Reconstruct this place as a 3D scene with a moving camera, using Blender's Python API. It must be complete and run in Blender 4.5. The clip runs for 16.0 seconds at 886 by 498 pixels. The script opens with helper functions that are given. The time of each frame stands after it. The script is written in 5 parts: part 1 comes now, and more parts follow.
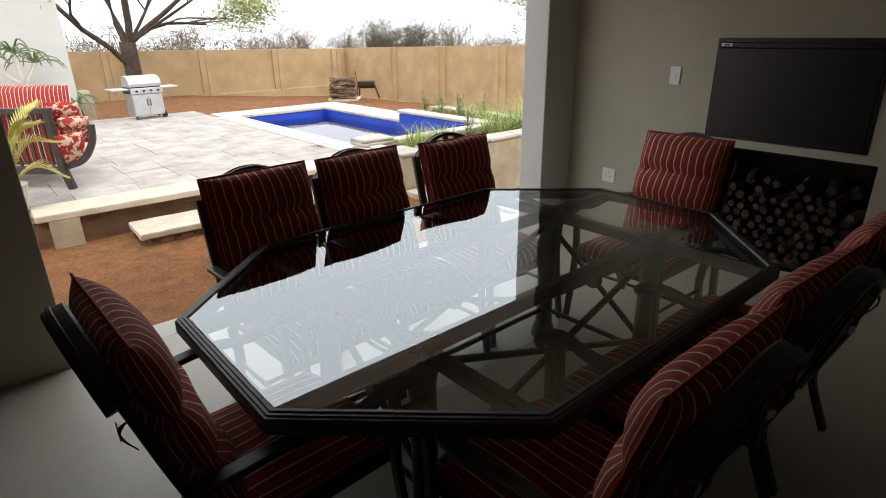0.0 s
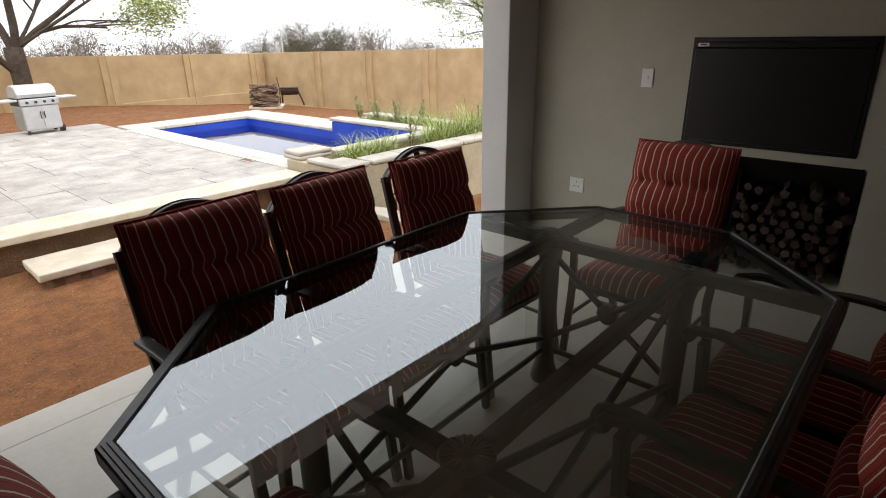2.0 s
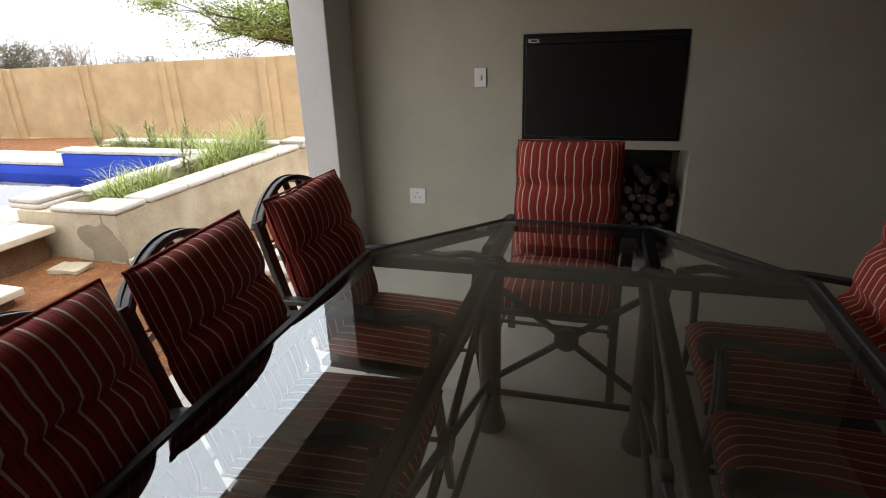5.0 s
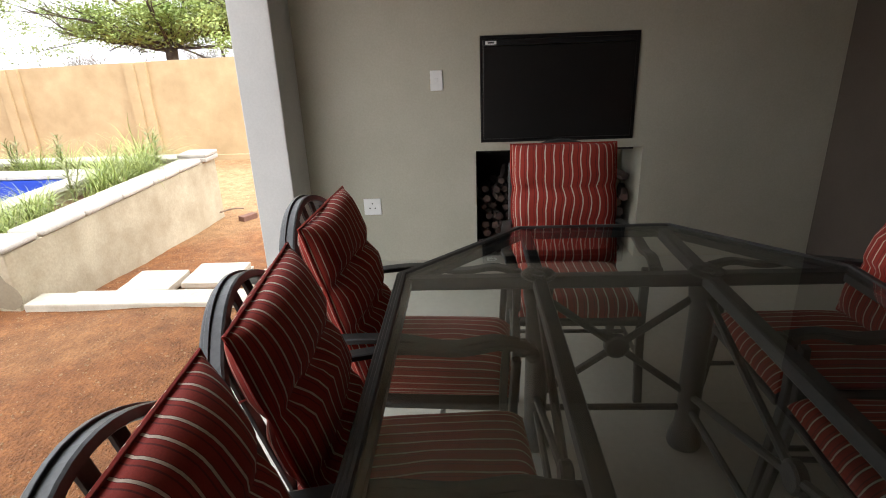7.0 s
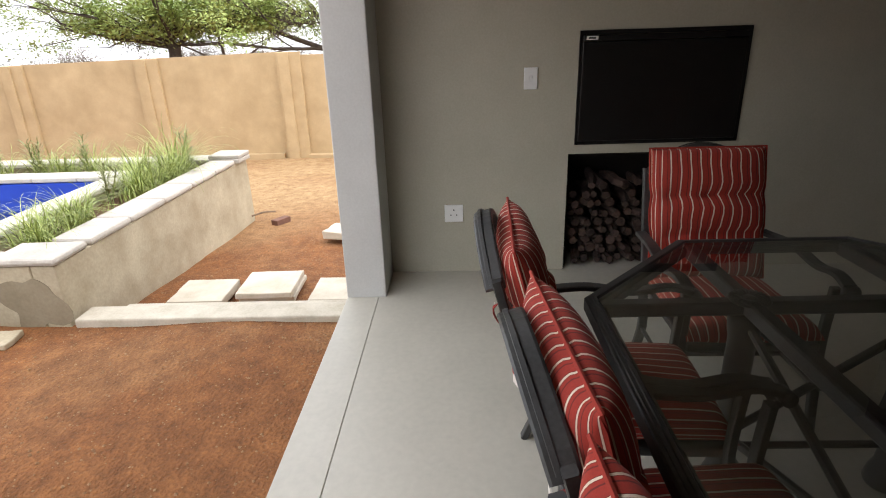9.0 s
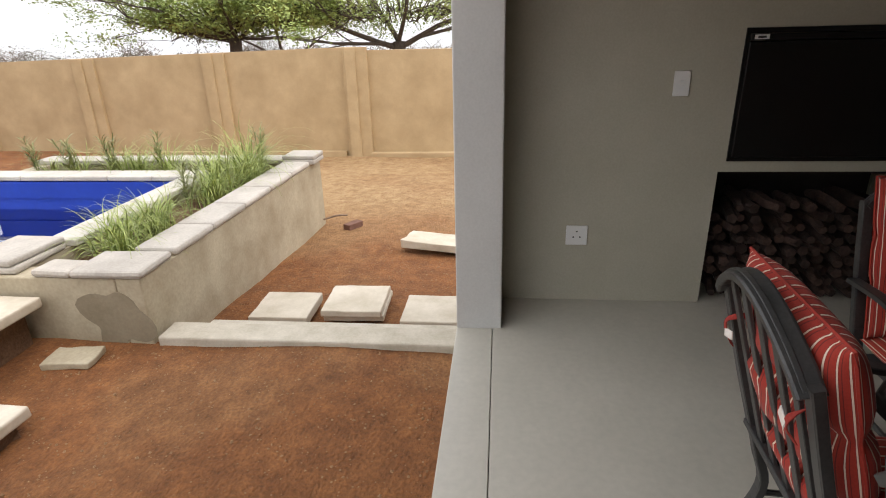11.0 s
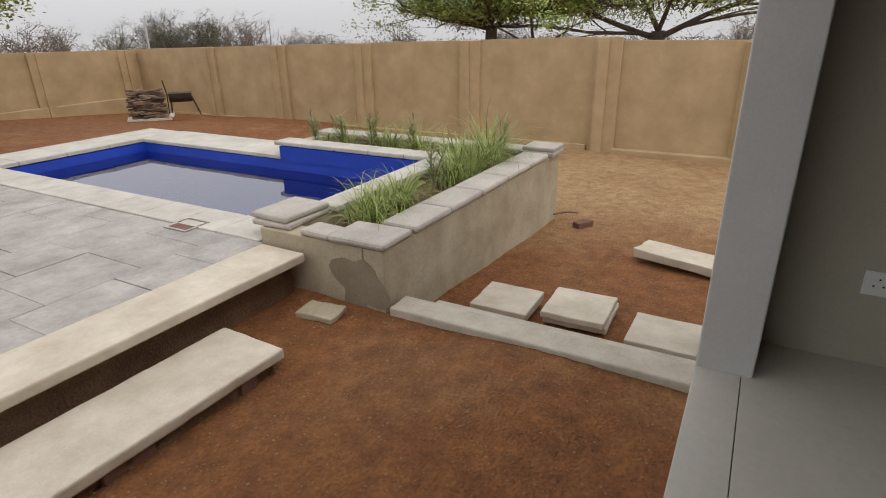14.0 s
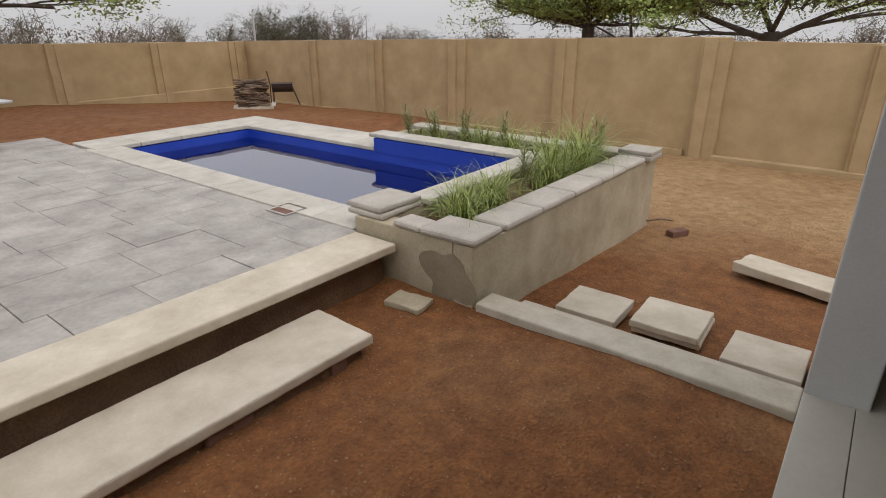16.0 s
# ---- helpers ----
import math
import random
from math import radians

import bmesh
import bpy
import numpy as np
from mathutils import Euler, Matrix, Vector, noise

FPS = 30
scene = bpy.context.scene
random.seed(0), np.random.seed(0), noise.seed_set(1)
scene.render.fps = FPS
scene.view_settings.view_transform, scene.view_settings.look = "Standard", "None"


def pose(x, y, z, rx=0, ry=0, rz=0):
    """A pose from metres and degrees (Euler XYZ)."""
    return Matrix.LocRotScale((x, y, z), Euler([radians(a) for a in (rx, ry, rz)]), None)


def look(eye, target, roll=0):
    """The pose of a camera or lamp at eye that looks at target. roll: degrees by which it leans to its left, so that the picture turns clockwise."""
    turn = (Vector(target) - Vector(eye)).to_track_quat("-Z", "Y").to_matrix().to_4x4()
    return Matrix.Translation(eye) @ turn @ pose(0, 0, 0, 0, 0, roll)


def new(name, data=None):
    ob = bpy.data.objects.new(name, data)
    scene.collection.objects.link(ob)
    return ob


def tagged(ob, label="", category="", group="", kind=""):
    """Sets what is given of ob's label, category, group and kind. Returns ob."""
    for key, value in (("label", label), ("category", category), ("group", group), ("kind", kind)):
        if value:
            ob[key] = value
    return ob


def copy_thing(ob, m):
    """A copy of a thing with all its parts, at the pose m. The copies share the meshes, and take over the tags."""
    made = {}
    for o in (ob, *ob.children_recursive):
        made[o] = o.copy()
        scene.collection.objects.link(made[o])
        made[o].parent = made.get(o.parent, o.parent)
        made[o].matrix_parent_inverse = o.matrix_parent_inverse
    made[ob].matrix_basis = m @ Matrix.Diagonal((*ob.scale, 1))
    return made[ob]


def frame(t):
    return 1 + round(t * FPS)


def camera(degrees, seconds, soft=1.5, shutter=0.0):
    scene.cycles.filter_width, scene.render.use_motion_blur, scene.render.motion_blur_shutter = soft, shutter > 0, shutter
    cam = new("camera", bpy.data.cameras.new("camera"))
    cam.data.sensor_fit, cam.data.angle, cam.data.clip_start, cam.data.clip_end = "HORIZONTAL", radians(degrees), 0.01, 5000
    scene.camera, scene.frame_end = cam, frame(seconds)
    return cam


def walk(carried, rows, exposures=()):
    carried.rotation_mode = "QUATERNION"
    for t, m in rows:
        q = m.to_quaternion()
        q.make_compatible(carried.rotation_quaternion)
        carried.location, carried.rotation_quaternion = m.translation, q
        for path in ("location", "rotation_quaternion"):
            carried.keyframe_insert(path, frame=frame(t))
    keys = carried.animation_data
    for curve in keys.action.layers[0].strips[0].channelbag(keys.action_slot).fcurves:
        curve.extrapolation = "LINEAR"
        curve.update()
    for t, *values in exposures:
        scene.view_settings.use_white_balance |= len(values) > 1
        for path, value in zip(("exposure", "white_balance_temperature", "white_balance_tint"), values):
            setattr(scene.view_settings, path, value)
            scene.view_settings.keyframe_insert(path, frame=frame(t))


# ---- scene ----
cam = camera(76.6, 16.0, soft=1.0)
PATH = [
    (0, (0.176, 0.299, 1.594), (1.391, 1.713, 0.871), -0.8),
    (0.5, (0.267, 0.441, 1.611), (1.475, 1.86, 0.885), -0.9),
    (1, (0.305, 0.568, 1.57), (1.513, 1.991, 0.853), -0.5),
    (1.5, (0.303, 0.721, 1.583), (1.551, 2.106, 0.86), -0.6),
    (2, (0.329, 0.848, 1.566), (1.729, 2.086, 0.853), -0.9),
    (2.5, (0.388, 1.022, 1.557), (1.887, 2.138, 0.844), -1.0),
    (3, (0.408, 1.17, 1.584), (1.937, 2.241, 0.865), -1.2),
    (3.5, (0.391, 1.32, 1.554), (1.985, 2.299, 0.846), -1.2),
    (4, (0.373, 1.409, 1.551), (2.056, 2.221, 0.838), -1.5),
    (4.5, (0.429, 1.525, 1.518), (2.177, 2.188, 0.808), -1.7),
    (7, (0.558, 2.268, 1.533), (2.425, 2.369, 0.824), -2.2),
    (7.5, (0.591, 2.418, 1.55), (2.455, 2.509, 0.83), -1.9),
    (8, (0.616, 2.594, 1.544), (2.481, 2.676, 0.827), -1.8),
    (8.5, (0.694, 2.769, 1.529), (2.561, 2.828, 0.815), -1.9),
    (11, (1.223, 3.416, 1.548), (3.077, 3.612, 0.824), -1.5),
    (11.5, (1.276, 3.517, 1.558), (3.113, 3.824, 0.829), -1.1),
    (12, (1.323, 3.587, 1.559), (3.121, 4.06, 0.821), -0.8),
    (12.5, (1.345, 3.579, 1.549), (3.086, 4.235, 0.815), -1.0),
    (13, (1.364, 3.57, 1.551), (3.049, 4.355, 0.814), -1.1),
    (13.5, (1.367, 3.563, 1.556), (3.015, 4.421, 0.815), -1.1),
    (14, (1.366, 3.564, 1.56), (2.983, 4.476, 0.818), -1.1),
    (14.5, (1.348, 3.599, 1.555), (2.939, 4.558, 0.813), -0.7),
    (15, (1.334, 3.62, 1.573), (2.882, 4.642, 0.825), -0.8),
    (15.5, (1.32, 3.62, 1.574), (2.825, 4.703, 0.825), -0.7),
    (16, (1.313, 3.632, 1.562), (2.777, 4.77, 0.813), -0.3),
]
walk(cam, [(t, look(eye, target, roll)) for t, eye, target, roll in PATH],
     [(0, 0.22, 6750, 10), (1.5, 0.17, 6750, 10), (4, 0.3, 6750, 10), (5.5, 0.75, 6650, 10), (7, 1.1, 6550, 10), (8.5, 0.72, 6600, 11),
      (11, 0.03, 6800, 12), (12.5, -0.42, 6800, 12), (14, -0.77, 6800, 12), (16, -0.88, 6800, 12)])

# ---- light ----
world = bpy.data.worlds.new("overcast_sky")
scene.world = world
world.use_nodes = True
wn = world.node_tree.nodes
wl = world.node_tree.links
sky = wn.new("ShaderNodeTexSky")
sky.sky_type = "NISHITA"
sky.sun_disc = False
sky.sun_elevation = radians(58)
sky.sun_rotation = radians(200)
sky.dust_density = 4.0
veil = wn.new("ShaderNodeMix")
veil.data_type = "RGBA"
veil.inputs["Factor"].default_value = 0.86
veil.inputs["B"].default_value = (7.45, 7.7, 8.12, 1)
wl.new(sky.outputs["Color"], veil.inputs["A"])
# an overcast dome is brighter overhead than at the horizon
coord = wn.new("ShaderNodeTexCoord")
split = wn.new("ShaderNodeSeparateXYZ")
wl.new(coord.outputs["Generated"], split.inputs[0])
dome = wn.new("ShaderNodeMapRange")
dome.inputs["From Min"].default_value, dome.inputs["From Max"].default_value = 0.0, 0.38
dome.inputs["To Min"].default_value, dome.inputs["To Max"].default_value = 1.4, 2.45
wl.new(split.outputs["Z"], dome.inputs["Value"])
lift = wn.new("ShaderNodeVectorMath")
lift.operation = "SCALE"
wl.new(veil.outputs["Result"], lift.inputs[0])
wl.new(dome.outputs["Result"], lift.inputs["Scale"])
wl.new(lift.outputs["Vector"], wn["Background"].inputs["Color"])
wn["Background"].inputs["Strength"].default_value = 0.115
sun_data = bpy.data.lights.new("veiled_sun", "SUN")
sun_data.energy = 0.9
sun_data.angle = radians(25)
sun_data.color = (1.0, 0.95, 0.88)
sun_ob = new("veiled_sun", sun_data)
sun_ob.matrix_world = look((0, 0, 20), (4, 12, 0))


# ---- materials ----
def shader(name):
    m = bpy.data.materials.new(name)
    m.use_nodes = True
    return m, m.node_tree.nodes, m.node_tree.links, m.node_tree.nodes["Principled BSDF"]


def surface(name, a, b, rough=0.8, metal=0.0, big=1.2, fine=40.0, bump=0.25, depth=0.01, spread=0.0, speck=0.12, sheen=0.0):
    """Two colours mixed by broad stains, broken by fine grain, with a fine relief; spread varies it piece by piece."""
    m, n, l, p = shader(name)
    n1 = n.new("ShaderNodeTexNoise")
    n1.inputs["Scale"].default_value = big
    n1.inputs["Detail"].default_value = 6
    n1.inputs["Roughness"].default_value = 0.62
    n2 = n.new("ShaderNodeTexNoise")
    n2.inputs["Scale"].default_value = fine
    n2.inputs["Detail"].default_value = 5
    ramp = n.new("ShaderNodeValToRGB")
    ramp.color_ramp.elements[0].position, ramp.color_ramp.elements[1].position = 0.32, 0.68
    ramp.color_ramp.elements[0].color, ramp.color_ramp.elements[1].color = (*a, 1), (*b, 1)
    geo = n.new("ShaderNodeNewGeometry")
    for t in (n1, n2):
        l.new(geo.outputs["Position"], t.inputs["Vector"])
    l.new(n1.outputs["Fac"], ramp.inputs["Fac"])
    hsv = n.new("ShaderNodeHueSaturation")
    val = n.new("ShaderNodeMapRange")
    val.inputs["From Min"].default_value, val.inputs["From Max"].default_value = 0.3, 0.7
    val.inputs["To Min"].default_value, val.inputs["To Max"].default_value = 1 - speck, 1 + speck
    l.new(n2.outputs["Fac"], val.inputs["Value"])
    last = val.outputs["Result"]
    if spread:
        info = n.new("ShaderNodeObjectInfo")
        vary = n.new("ShaderNodeMapRange")
        vary.inputs["To Min"].default_value, vary.inputs["To Max"].default_value = 1 - spread, 1 + spread
        l.new(info.outputs["Random"], vary.inputs["Value"])
        mul = n.new("ShaderNodeMath")
        mul.operation = "MULTIPLY"
        l.new(last, mul.inputs[0])
        l.new(vary.outputs["Result"], mul.inputs[1])
        last = mul.outputs[0]
    l.new(last, hsv.inputs["Value"])
    l.new(ramp.outputs["Color"], hsv.inputs["Color"])
    l.new(hsv.outputs["Color"], p.inputs["Base Color"])
    bp = n.new("ShaderNodeBump")
    bp.inputs["Strength"].default_value, bp.inputs["Distance"].default_value = bump, depth
    l.new(n2.outputs["Fac"], bp.inputs["Height"])
    l.new(bp.outputs["Normal"], p.inputs["Normal"])
    p.inputs["Roughness"].default_value, p.inputs["Metallic"].default_value = rough, metal
    p.inputs["Sheen Weight"].default_value = sheen
    return m


def stripes(name, red, dark, cream, pitch, light=0.5):
    """Woven cloth with thin cream stripes that run along the cushion's own y, or z where it stands."""
    m, n, l, p = shader(name)
    co = n.new("ShaderNodeTexCoord")
    sep = n.new("ShaderNodeSeparateXYZ")
    l.new(co.outputs["UV"], sep.inputs[0])
    div = n.new("ShaderNodeMath")
    div.operation = "DIVIDE"
    div.inputs[1].default_value = pitch
    l.new(sep.outputs["X"], div.inputs[0])
    fr = n.new("ShaderNodeMath")
    fr.operation = "FRACT"
    l.new(div.outputs[0], fr.inputs[0])
    ramp = n.new("ShaderNodeValToRGB")
    ramp.color_ramp.interpolation = "CONSTANT"
    ramp.color_ramp.elements[0].color = (*red, 1)
    ramp.color_ramp.elements[1].position = 0.30
    ramp.color_ramp.elements[1].color = (*dark, 1)
    for pos, c in ((0.38, red), (0.59, dark), (0.625, cream), (0.765, dark), (0.80, red)):
        e = ramp.color_ramp.elements.new(pos)
        e.color = (*c, 1)
    l.new(fr.outputs[0], ramp.inputs["Fac"])
    n2 = n.new("ShaderNodeTexNoise")
    n2.inputs["Scale"].default_value = 260
    n2.inputs["Detail"].default_value = 3
    l.new(co.outputs["Object"], n2.inputs["Vector"])
    hsv = n.new("ShaderNodeHueSaturation")
    val = n.new("ShaderNodeMapRange")
    val.inputs["To Min"].default_value, val.inputs["To Max"].default_value = 0.75, 1.25
    l.new(n2.outputs["Fac"], val.inputs["Value"])
    l.new(val.outputs["Result"], hsv.inputs["Value"])
    l.new(ramp.outputs["Color"], hsv.inputs["Color"])
    l.new(hsv.outputs["Color"], p.inputs["Base Color"])
    bp = n.new("ShaderNodeBump")
    bp.inputs["Strength"].default_value, bp.inputs["Distance"].default_value = 0.3, 0.002
    l.new(n2.outputs["Fac"], bp.inputs["Height"])
    l.new(bp.outputs["Normal"], p.inputs["Normal"])
    p.inputs["Roughness"].default_value = 0.85
    p.inputs["Sheen Weight"].default_value = 0.04
    return m


def pane_glass(name, tint, ior=1.5, ripple=0.0, shine=(1, 1, 1)):
    m, n, l, p = shader(name)
    n.remove(p)
    tr = n.new("ShaderNodeBsdfTransparent")
    tr.inputs["Color"].default_value = (*tint, 1)
    gl = n.new("ShaderNodeBsdfGlossy")
    gl.inputs["Roughness"].default_value = 0.0
    gl.inputs["Color"].default_value = (*shine, 1)
    fr = n.new("ShaderNodeFresnel")
    fr.inputs["IOR"].default_value = ior
    if ripple:
        geo = n.new("ShaderNodeNewGeometry")
        nz = n.new("ShaderNodeTexNoise")
        nz.inputs["Scale"].default_value, nz.inputs["Detail"].default_value = 2.2, 3
        l.new(geo.outputs["Position"], nz.inputs["Vector"])
        bp = n.new("ShaderNodeBump")
        bp.inputs["Strength"].default_value, bp.inputs["Distance"].default_value = ripple, 0.02
        l.new(nz.outputs["Fac"], bp.inputs["Height"])
        l.new(bp.outputs["Normal"], gl.inputs["Normal"])
    mix = n.new("ShaderNodeMixShader")
    l.new(fr.outputs[0], mix.inputs[0])
    l.new(tr.outputs[0], mix.inputs[1])
    l.new(gl.outputs[0], mix.inputs[2])
    l.new(mix.outputs[0], n["Material Output"].inputs["Surface"])
    return m


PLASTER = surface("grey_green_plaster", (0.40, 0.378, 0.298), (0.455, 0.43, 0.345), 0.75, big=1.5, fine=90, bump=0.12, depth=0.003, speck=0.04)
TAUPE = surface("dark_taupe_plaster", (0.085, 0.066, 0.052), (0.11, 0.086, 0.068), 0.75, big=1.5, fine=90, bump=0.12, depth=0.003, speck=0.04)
WHITE = surface("white_plaster", (0.66, 0.66, 0.64), (0.72, 0.72, 0.70), 0.8, big=1.0, fine=80, bump=0.12, depth=0.003, speck=0.03)
PILLAR = surface("pale_grey_paint", (0.50, 0.50, 0.48), (0.55, 0.55, 0.53), 0.7, big=2.0, fine=90, bump=0.15, depth=0.003, speck=0.04)
SCREED = surface("polished_cement_floor", (0.41, 0.385, 0.325), (0.48, 0.452, 0.385), 0.42, big=1.4, fine=30, bump=0.04, depth=0.002, speck=0.04)
FENCE = surface("sand_plaster", (0.385, 0.274, 0.148), (0.50, 0.368, 0.21), 0.9, big=1.7, fine=45, bump=0.2, depth=0.004, speck=0.03)
CEMENT = surface("raw_cement_render", (0.33, 0.275, 0.185), (0.48, 0.42, 0.305), 0.9, big=2.6, fine=50, bump=0.3, depth=0.005, speck=0.08)
DAMP = surface("damp_cement_render", (0.215, 0.175, 0.115), (0.29, 0.245, 0.17), 0.85, big=5, fine=50, bump=0.3, depth=0.004, speck=0.06)
COPING = surface("cream_cast_stone", (0.46, 0.40, 0.305), (0.62, 0.555, 0.455), 0.85, big=4.2, fine=70, bump=0.25, depth=0.003, spread=0.06, speck=0.035)
POOLCOPE = surface("pale_cast_stone", (0.43, 0.40, 0.35), (0.57, 0.54, 0.48), 0.85, big=4.0, fine=60, bump=0.25, depth=0.003, spread=0.04, speck=0.05)
KERB = surface("weathered_kerb_concrete", (0.40, 0.355, 0.275), (0.55, 0.50, 0.41), 0.9, big=5, fine=60, bump=0.25, depth=0.004, speck=0.06)
GREYCOPE = surface("grey_cast_stone", (0.39, 0.355, 0.31), (0.53, 0.49, 0.435), 0.85, big=3.0, fine=60, bump=0.3, depth=0.004, spread=0.10, speck=0.08)
PAVING = surface("grey_paving_stone", (0.285, 0.265, 0.245), (0.47, 0.438, 0.40), 0.8, big=3.2, fine=30, bump=0.35, depth=0.006, spread=0.07, speck=0.08)
GROUT = surface("sandy_grout", (0.30, 0.27, 0.22), (0.36, 0.33, 0.28), 0.95)
BLUE = surface("blue_pool_paint", (0.006, 0.042, 0.38), (0.010, 0.058, 0.46), 0.5, big=1.0, fine=20, bump=0.05, speck=0.05)
IRON = surface("charcoal_cast_metal", (0.034, 0.034, 0.034), (0.058, 0.057, 0.055), 0.42, metal=0.25, big=8, fine=120, bump=0.15, depth=0.001, speck=0.15)
BLACK = surface("black_braai_steel", (0.006, 0.006, 0.006), (0.010, 0.010, 0.010), 0.35, big=4, fine=80, bump=0.05, depth=0.001)
NOOKBLACK = surface("near_black_brick", (0.012, 0.010, 0.009), (0.022, 0.019, 0.016), 0.95, big=5, fine=50)
LOG = surface("dark_log_bark", (0.026, 0.015, 0.012), (0.07, 0.04, 0.03), 0.95, big=14, fine=60, bump=0.6, spread=0.35, speck=0.25)
STICK = surface("dry_split_wood", (0.10, 0.065, 0.045), (0.24, 0.17, 0.12), 0.95, big=10, fine=50, bump=0.5, spread=0.35, speck=0.2)
STEEL = surface("brushed_steel", (0.55, 0.55, 0.55), (0.66, 0.66, 0.66), 0.38, metal=0.85, big=5, fine=90, bump=0.05)
RUST = surface("rusty_black_steel", (0.03, 0.022, 0.02), (0.07, 0.045, 0.035), 0.8, metal=0.2, big=9, fine=70)
RUBBER = surface("black_rubber", (0.015, 0.015, 0.015), (0.025, 0.025, 0.025), 0.8)
PLASTIC = surface("white_plastic", (0.74, 0.74, 0.72), (0.78, 0.78, 0.76), 0.35, bump=0.0, speck=0.01)
BRICK = surface("dark_red_brick", (0.14, 0.07, 0.05), (0.20, 0.10, 0.07), 0.9, big=9, fine=60)
DARKWOOD = surface("dark_stained_wood", (0.022, 0.015, 0.012), (0.045, 0.031, 0.024), 0.5, big=10, fine=60)
BARK = surface("grey_brown_bark", (0.045, 0.034, 0.026), (0.10, 0.078, 0.06), 0.95, big=7, fine=35, bump=0.9, depth=0.03, speck=0.25)
LEAF = surface("young_green_leaf", (0.16, 0.24, 0.045), (0.38, 0.45, 0.14), 0.65, big=1.2, fine=9, bump=0.0, speck=0.3)
DRYLEAF = surface("dry_grey_brown_scrub", (0.135, 0.112, 0.088), (0.22, 0.185, 0.148), 0.95, big=0.4, fine=3, bump=0.0, speck=0.25)
DARKLEAF = surface("dark_olive_leaf", (0.085, 0.088, 0.058), (0.15, 0.145, 0.095), 0.9, big=0.5, fine=4, bump=0.0, speck=0.25)
BLADE = surface("pale_green_grass_blade", (0.105, 0.17, 0.022), (0.41, 0.45, 0.13), 0.5, big=14, fine=60, bump=0.0, speck=0.3)
REED = surface("olive_reed_leaf", (0.12, 0.15, 0.05), (0.30, 0.30, 0.12), 0.6, big=14, fine=60, bump=0.0, speck=0.3)
ALOE = surface("grey_green_aloe", (0.10, 0.14, 0.07), (0.17, 0.21, 0.11), 0.6, big=6)
FROND = surface("yellow_green_frond", (0.34, 0.32, 0.06), (0.48, 0.44, 0.14), 0.6, big=8)
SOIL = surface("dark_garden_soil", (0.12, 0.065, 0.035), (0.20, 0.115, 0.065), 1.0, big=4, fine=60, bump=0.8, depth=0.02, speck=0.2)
BONE = surface("glazed_white_pot", (0.55, 0.50, 0.42), (0.65, 0.60, 0.52), 0.5)
CLOTH = stripes("red_striped_cloth", (0.32, 0.024, 0.012), (0.15, 0.012, 0.008), (0.66, 0.53, 0.42), 0.0425)
TIE = surface("red_cloth_tie", (0.22, 0.02, 0.015), (0.30, 0.03, 0.02), 0.9)
LABELW = surface("white_cloth_tag", (0.6, 0.55, 0.5), (0.7, 0.65, 0.6), 0.9)
FLORAL = surface("red_and_cream_floral_cloth", (0.30, 0.018, 0.012), (0.62, 0.45, 0.34), 0.9, big=17, fine=120, bump=0.1, depth=0.002, speck=0.1)
for nd in FLORAL.node_tree.nodes:
    if nd.type == "VALTORGB":
        nd.color_ramp.elements[0].position, nd.color_ramp.elements[1].position = 0.50, 0.56
SOFACLOTH = stripes("bright_striped_cloth", (0.36, 0.03, 0.02), (0.16, 0.012, 0.01), (0.72, 0.62, 0.54), 0.05)
GLASS = pane_glass("clear_table_glass", (0.90, 0.94, 0.92), 2.55, shine=(0.91, 0.97, 1.0))
WATER = pane_glass("still_pool_water", (0.42, 0.66, 0.88), 2.0, 0.12)


